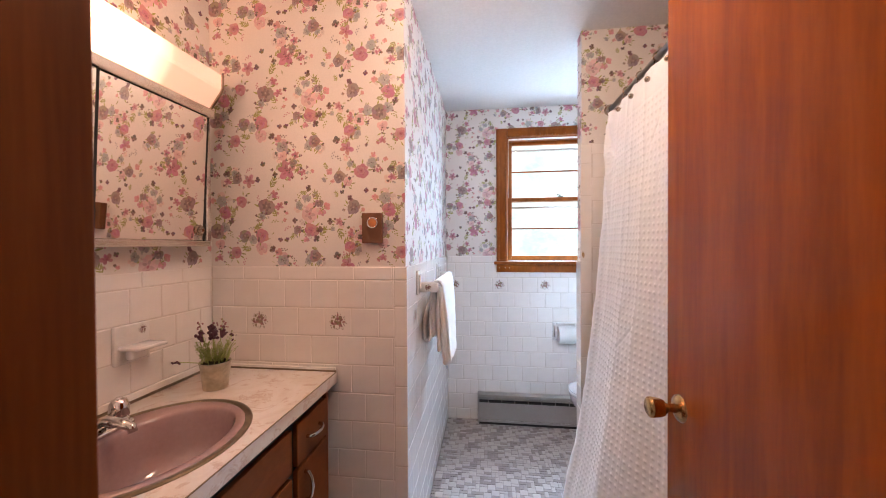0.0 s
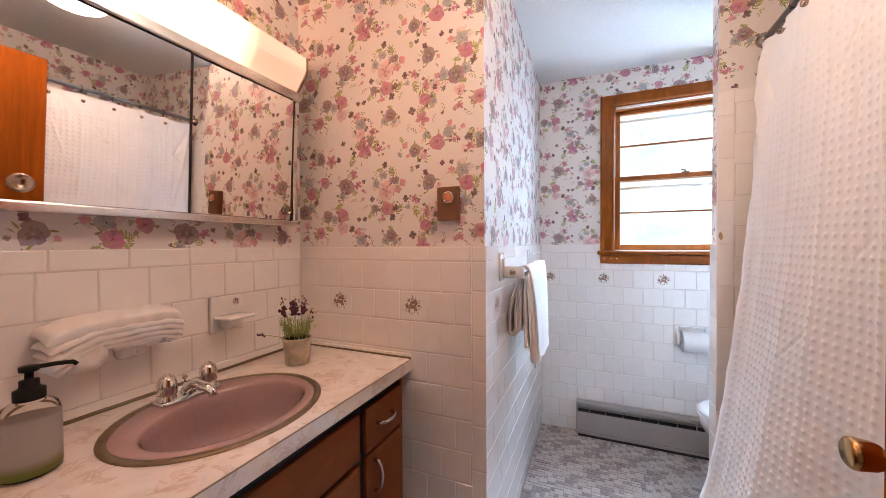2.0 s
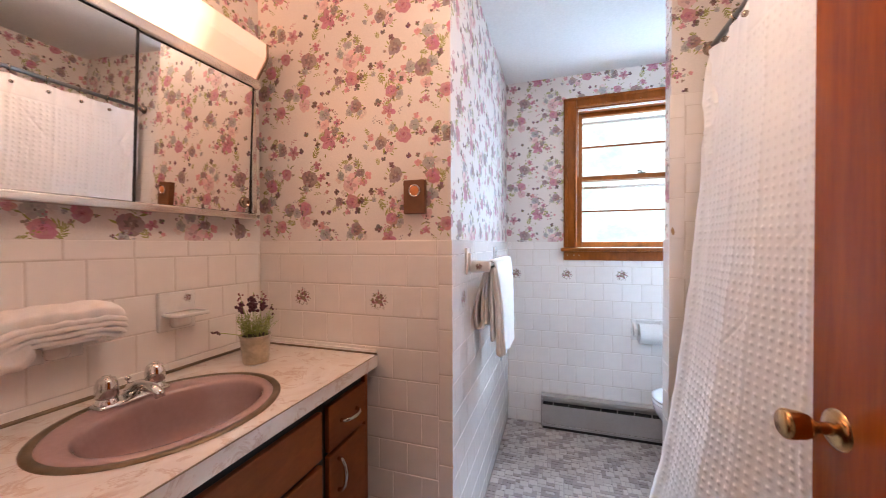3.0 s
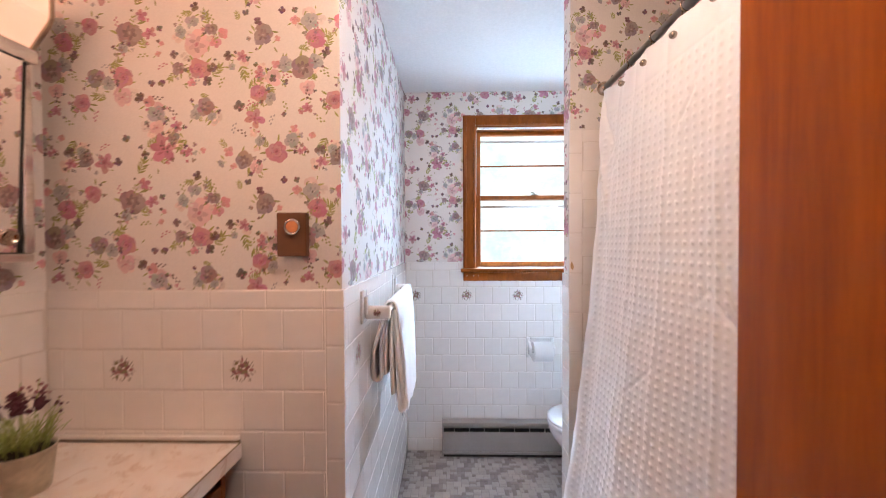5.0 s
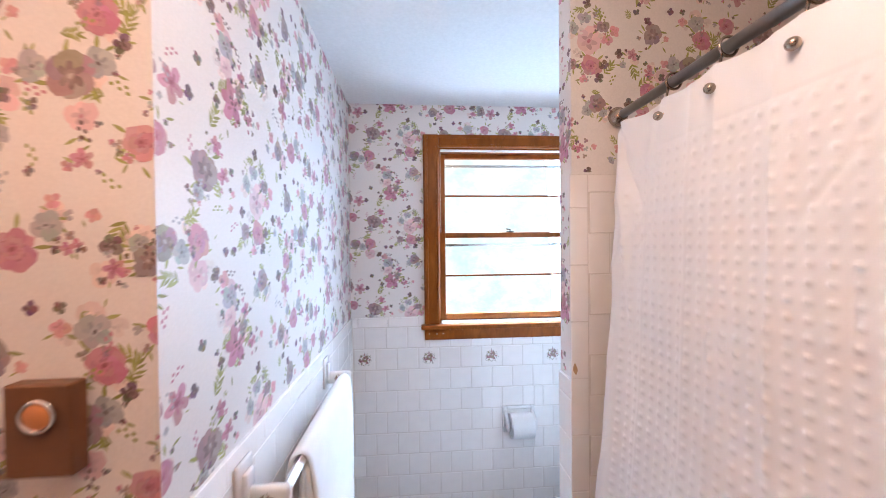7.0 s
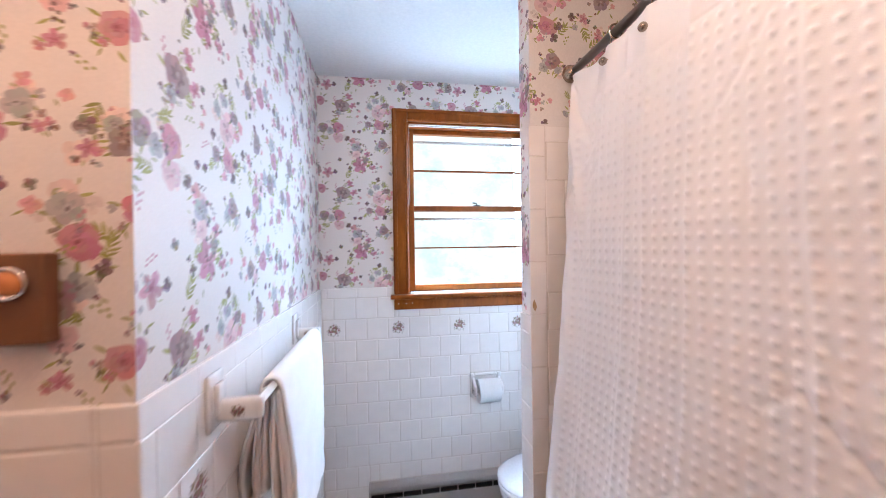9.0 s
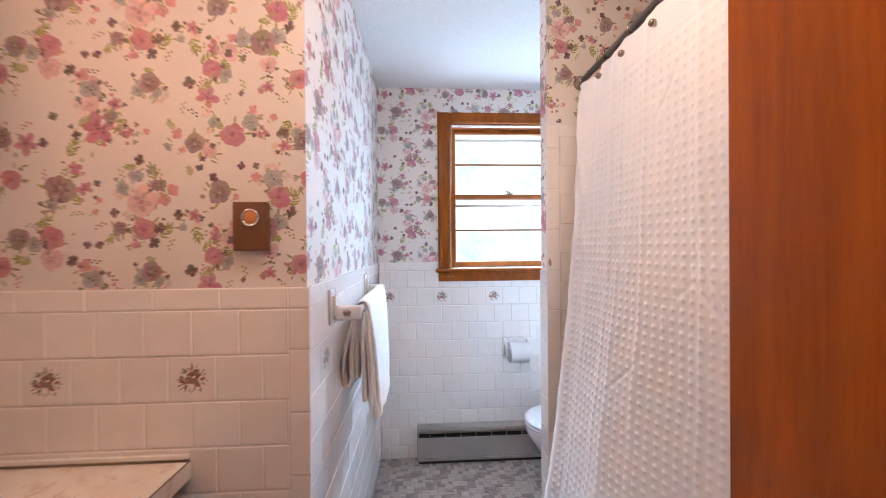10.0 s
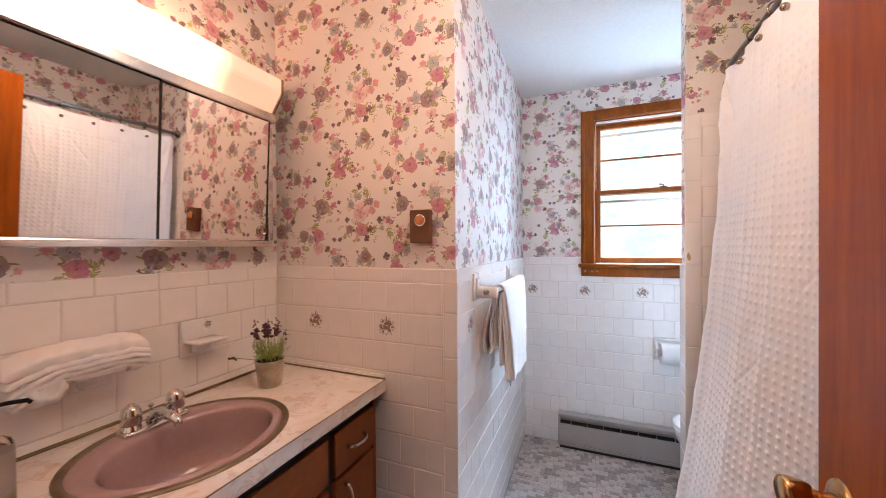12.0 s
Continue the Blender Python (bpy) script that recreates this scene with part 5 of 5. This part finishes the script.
# ---- toilet, roll, heater ----
def toilet():
    t = empty("toilet", "pale lilac toilet with closed white seat lid", "toilet", (0.80, 2.235, 0))

    def egg(profile, n=44):
        bm = bmesh.new()
        rings = []
        for back, front, w, z in profile:
            ring = []
            for k in range(n):
                a = 2 * math.pi * k / n
                c, s = math.cos(a), math.sin(a)
                ring.append(bm.verts.new((c * (back if c > 0 else front), w * math.copysign(abs(s) ** 0.9, s), z)))
            rings.append(ring)
        for a, b in zip(rings, rings[1:]):
            for k in range(n):
                bm.faces.new((a[k], a[(k + 1) % n], b[(k + 1) % n], b[k]))
        bm.faces.new(rings[0]), bm.faces.new(rings[-1])
        return bm
    part("bowl", egg([(0.24, 0.14, 0.10, 0.0), (0.24, 0.13, 0.095, 0.03), (0.22, 0.12, 0.085, 0.10), (0.22, 0.16, 0.11, 0.20), (0.22, 0.24, 0.155, 0.30), (0.23, 0.275, 0.175, 0.355), (0.23, 0.28, 0.180, 0.385), (0.225, 0.272, 0.172, 0.395)]), LILAC, t, "pale lilac china bowl", True)
    part("seat", egg([(0.21, 0.275, 0.176, 0.3955), (0.215, 0.285, 0.184, 0.400), (0.215, 0.285, 0.184, 0.410), (0.21, 0.28, 0.18, 0.415)]), SEAT_WHITE, t, "white seat ring", True)
    part("lid", egg([(0.21, 0.278, 0.178, 0.4165), (0.214, 0.286, 0.185, 0.421), (0.214, 0.285, 0.184, 0.430), (0.20, 0.265, 0.168, 0.438), (0.10, 0.14, 0.09, 0.441)]), SEAT_WHITE, t, "white closed lid", True)
    tank = part("tank", box((0.27, -0.235, 0.39), (0.475, 0.235, 0.72), 0.025, 4), LILAC, t, "pale lilac china tank", True)
    part("tank_lid", box((0.262, -0.245, 0.7205), (0.482, 0.245, 0.755), 0.012, 3), LILAC, tank, "", True)
    part("flush_lever", tube([(0.265, -0.17, 0.66), (0.245, -0.17, 0.66), (0.24, -0.10, 0.652)], 0.006, 8), CHROME, tank, "", True)
    part("neck", box((0.20, -0.11, 0.25), (0.44, 0.11, 0.3895), 0.02, 3), LILAC, t, "", True)


def paper_holder():
    h = empty("toilet_paper_holder", "white ceramic toilet paper holder set in the tile", "paper holder", (0.577, 2.652, 0.680))
    for lo, hi in (((-0.0875, -0.014, -0.066), (-0.064, 0.004, 0.066)), ((0.064, -0.014, -0.066), (0.0875, 0.004, 0.066)), ((-0.0635, -0.014, 0.050), (0.0635, 0.004, 0.066)), ((-0.0635, -0.014, -0.066), (0.0635, 0.004, -0.050))):
        part("frame", box(lo, hi, 0.006, 3), CERAMIC, h, "", True)
    part("recess", box((-0.0635, -0.003, -0.0495), (0.0635, 0.002, 0.0495)), CERAMIC, h)
    for x in (-0.072, 0.072):                            # ears that taper towards the spindle
        bm = box((x - 0.008, -0.072, -0.042), (x + 0.008, -0.010, 0.046), 0.006, 3)
        for v in bm.verts:
            k = max(0.0, (-0.010 - v.co.y) / 0.062)
            v.co.z = v.co.z * (1 - 0.42 * k) - 0.012 * k
        ear = part("ear", bm, CERAMIC, h, "", True)
        if x < 0:
            # no real hole: a black disc carries its shade
            part("spindle_hole_shade", lathe([(0.0, 0.0012), (0.005, 0.001), (0.006, 0.0)], 14, m=axes((x - 0.008, -0.052, -0.012), (0, 1, 0), (0, 0, 1), (-1, 0, 0))), BLACK, ear)
    part("spindle", tube([(-0.068, -0.056, -0.014), (0.068, -0.056, -0.014)], 0.008, 12), CERAMIC, h, "", True)
    m = axes((0.577, 2.596, 0.666), (0, 1, 0), (0, 0, 1), (1, 0, 0))
    thing("toilet_roll", lathe([(0.019, -0.057), (0.0585, -0.057), (0.060, -0.0555), (0.060, 0.0555), (0.0585, 0.057), (0.019, 0.057), (0.019, -0.057)], 48, m=m), ROLL, "white toilet paper roll on the ceramic holder", "toilet roll", smooth=False)


def heater():
    h = empty("baseboard_heater", "beige metal baseboard heater under the window", "heater", (-0.048, 2.652, 0))
    L, D = 1.345, 0.066
    part("back", box((0, -0.012, 0.012), (L, -0.0005, 0.213), 0.001), HEATER_PAINT, h)
    part("hood", box((0, -D + 0.006, 0.193), (L, -0.0125, 0.214), 0.003), HEATER_PAINT, h)
    part("front_panel", box((0.001, -D, 0.035), (L, -D + 0.006, 0.158), 0.002), HEATER_PAINT, h)
    part("heating_core", box((0.006, -D + 0.014, 0.020), (L - 0.004, -0.013, 0.158)), FIN_AND_SHADE, h, "dark heating fins")
    # near-black strip: the shade below the heater put into its colour
    part("foot_gap_shade", box((0.004, -D + 0.004, 0.0), (L, -D + 0.010, 0.034)), FIN_AND_SHADE, h)
    part("end_cap", box((-0.006, -D - 0.002, 0.010), (0.0005, -0.0002, 0.217), 0.002), HEATER_PAINT, h)
    part("foot_rail", box((0, -D - 0.003, 0.018), (L, -D + 0.003, 0.034), 0.002), HEATER_PAINT, h)
    part("damper", box((0.004, -D + 0.020, 0.174), (L - 0.004, -D + 0.024, 0.178)), HEATER_PAINT, h)
    for k in range(14):
        x = 0.07 + 0.095 * k
        part("bracket", box((x, -D + 0.001, 0.1582), (x + 0.004, -D + 0.010, 0.1928)), HEATER_PAINT, h)


toilet()
paper_holder()
heater()

# ---- wall tiles ----
TW, JOINT, FACE = 0.1095, 0.0017, 0.0070
TILE_MESHES = {}


def tile_mesh(w, h, material, tight):
    key = (round(w, 4), round(h, 4), material.name, tight)
    if key not in TILE_MESHES:
        a, b = w / 2, h / 2
        verts, faces = [], []
        for inset, z in ((0, 0), (0, FACE - 0.0022), (0.0010, FACE - 0.0008), (0.0034, FACE)):
            x, y = a - inset * tight, b - inset * (tight if tight < 0.5 else 1.0)
            verts += [(-x, -y, z), (x, -y, z), (x, y, z), (-x, y, z)]
        for r in range(3):
            for k in range(4):
                q = (k + 1) % 4
                faces.append((r * 4 + k, r * 4 + q, r * 4 + 4 + q, r * 4 + 4 + k))
        faces.append((12, 13, 14, 15))
        me = bpy.data.meshes.new("tile")
        me.from_pydata(verts, [], faces)
        me.materials.append(material)
        TILE_MESHES[key] = me
    return TILE_MESHES[key]


tile_rng = random.Random(5)


def tile(wall, u0, u1, v0, v1, place, material=TILE, name="tile"):
    tight = {"wall_facing": 0.6, "wall_alcove": 0.45, "wall_bath_end": 0.45}.get(wall.name, 1.15)    # upright joints are tighter on some walls
    w, h = u1 - u0 - tight * JOINT, v1 - v0 - (0.7 if tight < 0.5 else 1.3) * JOINT
    if w < 0.004 or h < 0.004:
        return None
    ob = new(name, tile_mesh(w, h, material, tight))
    ob.parent = wall
    m = place((u0 + u1) / 2, (v0 + v1) / 2)
    ob.matrix_local = m @ Matrix.Translation((0, 0, tile_rng.uniform(-0.0005, 0.0001))) @ Euler((tile_rng.gauss(0, 0.0016), tile_rng.gauss(0, 0.0016), 0)).to_matrix().to_4x4()
    return ob


def course(wall, place, ua, ub, v0, v1, phase, size=TW, holes=(), material=TILE, motifs=(), name="tile"):
    """One row of tiles from ua to ub with a joint at phase; motifs: the u of tiles that carry a bouquet."""
    k = math.floor((ua - phase) / size)
    u = phase + k * size
    while u < ub - 1e-4:
        bits = [(max(u, ua), v0, min(u + size, ub), v1)]
        for h0, h1, hv0, hv1 in holes:                  # cut the tile round whatever is set into the wall
            left = []
            for a, p, b, q in bits:
                if b <= h0 or a >= h1 or q <= hv0 or p >= hv1:
                    left.append((a, p, b, q))
                    continue
                c, d = max(a, h0), min(b, h1)
                left += [(a, p, h0, q), (h1, p, b, q), (c, p, d, hv0), (c, hv1, d, q)]
            bits = [r for r in left if r[2] - r[0] > 0.006 and r[3] - r[1] > 0.006]
        for a, p, b, q in bits:
            ob = tile(wall, a, b, p, q, place, material, name)
            if ob and any(a < m < b for m in motifs):
                sprig(ob, Matrix.Translation((0, 0, FACE)), 1.6, 9)
        u += size


ROWS_TOP = CAP - 0.052


def wainscot(wall, place, ua, ub, phase, holes=(), motifs=(), low=0.0, cap_phase=0.0, top=ROWS_TOP, caps=True):
    if caps:
        course(wall, place, ua, ub, ROWS_TOP, CAP, cap_phase, 0.153, holes, TRIM_TILE, name="cap_tile")
    v1, n = top, 0
    while v1 > low + 0.004:
        v0 = max(low, v1 - TW)
        course(wall, place, ua, ub, v0, v1, phase + (0 if n % 2 else TW / 2), TW, holes, TILE, motifs if n == 1 else ())
        v1, n = v0, n + 1


def bullnose(wall, place, ua, ub, low, high, step=0.153, start=0.0):
    v = high
    first = True
    while v > low + 0.004:
        d = (step * start) if first and start else step
        tile(wall, ua, ub, max(low, v - d), v, place, TRIM_TILE, "edge_tile")
        v, first = v - d, False


def bed(wall, lo, hi, material=None):
    part("grout_bed", box(lo, hi), material or GROUT, wall, "pale grout between the tiles" if material else "tan grout between the tiles")


def facing(u, v):
    return axes((u, YA, v), (1, 0, 0), (0, 0, 1), (0, -1, 0))


def alcove(u, v):
    return axes((XC, u, v), (0, 1, 0), (0, 0, 1), (1, 0, 0))


def windowed(u, v):
    return axes((u, YB, v), (1, 0, 0), (0, 0, 1), (0, -1, 0))


def west(u, v):
    return axes((XL, u, v), (0, 1, 0), (0, 0, 1), (1, 0, 0))


def bath_end(u, v):
    return axes((u, YW, v), (1, 0, 0), (0, 0, 1), (0, -1, 0))


def bath_edge(u, v):
    return axes((XW, u, v), (0, -1, 0), (0, 0, 1), (-1, 0, 0))


G = 0.0052
bed(wall_facing, (XL, YA - G, 0), (XC, YA - 0.0001, CAP - 0.001))
bed(wall_alcove, (XC + 0.0001, YA, 0), (XC + G, YB, CAP - 0.001), PALE_GROUT)
bed(wall_window, (XC + G, YB - G, 0), (XR, YB - 0.0001, CAP - 0.04))
bed(wall_west, (XL + 0.0001, YS, CT - 0.05), (XL + G, YA - G, CAP - 0.001))
bed(wall_bath_end, (XW, YW - G, 0.1), (XR, YW - 0.0001, CAP + 0.553))
bed(wall_bath_end, (XW - G, YW - G, 0), (XW - 0.0001, YW2, CAP - 0.001))

EDGE = 0.050
wainscot(wall_facing, facing, XL + FACE, XC + FACE - EDGE, -0.884 - TW / 2, motifs=(-0.884, -0.5555), cap_phase=-0.337 - 0.153)
bullnose(wall_facing, facing, XC + FACE - EDGE, XC + FACE, 0, ROWS_TOP, start=0.65)
tile(wall_facing, XC + FACE - EDGE, XC + FACE, ROWS_TOP, CAP, facing, TRIM_TILE, "cap_tile")
wainscot(wall_alcove, alcove, YA - FACE + 0.003, YB - FACE, 1.455 - TW / 2, motifs=(1.455, 1.7835, 2.112, 2.4405), cap_phase=1.31)
hole = [(WIN_X[0] - 0.078, WIN_X[1] + 0.078, 1.107, 1.3), (0.577 - 0.086, 0.577 + 0.086, 0.615, 0.745), (-0.05, XR, 0.0, 0.214)]
wainscot(wall_window, windowed, XC + FACE, XR, 0.109 - TW / 2, holes=hole, motifs=(-0.2195, 0.109, 0.4375, 0.766), cap_phase=-0.1)
wainscot(wall_west, west, YS, YA - FACE, 0.976 - TW / 2, low=CT - 0.02, cap_phase=0.1)
wainscot(wall_bath_end, bath_end, XW - FACE + EDGE, XR, XW - FACE + EDGE - 0.05, low=0.1, top=CAP + 0.506, caps=False)
course(wall_bath_end, bath_end, XW - FACE + EDGE, XR, CAP + 0.506, CAP + 0.553, XW - FACE + EDGE - 0.03, 0.153, (), TRIM_TILE, name="cap_tile")
bullnose(wall_bath_end, bath_end, XW - FACE, XW - FACE + EDGE, 0.1, CAP + 0.553, start=0.58)
wainscot(wall_bath_end, bath_edge, -0.001, 0.0, 0)
course(wall_bath_end, lambda u, v: axes((XW, u, v), (0, -1, 0), (0, 0, 1), (-1, 0, 0)), YW - FACE + 0.003, YW2, ROWS_TOP, CAP, YW - FACE, 0.153, (), TRIM_TILE, name="cap_tile")
v_top = ROWS_TOP
while v_top > 0.004:
    course(wall_bath_end, bath_edge, YW - FACE + 0.003, YW2, max(0, v_top - TW), v_top, YW - FACE, 0.2)
    v_top -= TW

# ---- floor mosaic ----
def mosaic_floor():
    """Pale squares two units wide in a field of small pale and dark pieces."""
    cell, x0, y0 = 0.0212, XC + FACE + 0.001, YS + 0.02
    nx, ny = int((0.85 - x0) / cell), int((YB - y0) / cell)
    rng = random.Random(21)
    used = [[False] * ny for _ in range(nx)]
    spots = []

    def put(i, j, a, b):
        if i + a > nx or j + b > ny or any(used[i + p][j + q] for p in range(a) for q in range(b)):
            return False
        for p in range(a):
            for q in range(b):
                used[i + p][j + q] = True
        spots.append((i, j, a, b))
        return True

    for i in range(-ny, nx):                            # the squares stand on a leaning lattice
        for j in range(ny):
            if (2 * i + j) % 5 == 0 and (i - 3 * j) % 10 < 5 and 0 <= i:
                put(i, j, 2, 2)
    for i in range(nx):
        for j in range(ny):
            shapes = [(2, 1), (1, 2)]
            rng.shuffle(shapes)
            if not used[i][j] and not any(put(i, j, *sh) for sh in shapes if rng.random() < 0.85):
                put(i, j, 1, 1)
    shared, singles = {}, 0
    rest = {MOSAIC_PALE: ([], []), MOSAIC_DARK: ([], [])}
    for i, j, a, b in spots:
        pale = a * b == 4 or rng.random() < (0.5 if a * b == 2 else 0.2)
        material = MOSAIC_PALE if pale else MOSAIC_DARK
        w, h = a * cell / 2 - 0.0011, b * cell / 2 - 0.0011
        verts, faces = [], []
        for inset, z in ((0, -0.0035), (0, -0.0006), (0.0012, 0.0)):
            verts += [(-w + inset, -h + inset, z), (w - inset, -h + inset, z), (w - inset, h - inset, z), (-w + inset, h - inset, z)]
        for r in range(2):
            faces += [(r * 4 + k, r * 4 + (k + 1) % 4, r * 4 + 4 + (k + 1) % 4, r * 4 + 4 + k) for k in range(4)]
        faces.append((8, 9, 10, 11))
        cx, cy = x0 + (i + a / 2) * cell, y0 + (j + b / 2) * cell
        if 1.62 < cy < 2.12 and cx < 0.36 and singles < 300:
            if (a, b, pale) not in shared:
                me = bpy.data.meshes.new("mosaic_piece")
                me.from_pydata(verts, [], faces)
                me.materials.append(material)
                shared[(a, b, pale)] = me
            ob = new("mosaic_piece", shared[(a, b, pale)])
            ob.parent, ob.location = floor, (cx, cy, rng.uniform(-0.0005, 0.0002))
            singles += 1
        else:
            rest_v, rest_f = rest[material]
            base, dz = len(rest_v), rng.uniform(-0.0005, 0.0002)
            rest_v += [(x + cx, y + cy, z + dz) for x, y, z in verts]
            rest_f += [tuple(k + base for k in f) for f in faces]
    for material, (rest_v, rest_f) in rest.items():
        me = bpy.data.meshes.new("mosaic_field")
        me.from_pydata(rest_v, [], rest_f)
        me.materials.append(material)
        ob = new("mosaic_field", me)
        ob.parent = floor
        tagged(ob, "pale beige mosaic pieces" if material is MOSAIC_PALE else "grey-brown mosaic pieces", kind="stuff")


mosaic_floor()

stain = bmesh.new()
stain.faces.new([stain.verts.new((XW - FACE + 0.012 + x, YW - FACE - 0.0004, 1.262 + z)) for x, z in outline(0, 0, 0.006, 0.016, 0.2, 11, 0.6, random.Random(4))])
part("chipped_glaze", stain, two_scale("rusty_chip", (0.42, 0.24, 0.10), (0.55, 0.36, 0.20), 0.7, 80, 300), wall_bath_end, "rusty chip in the tile's glaze")
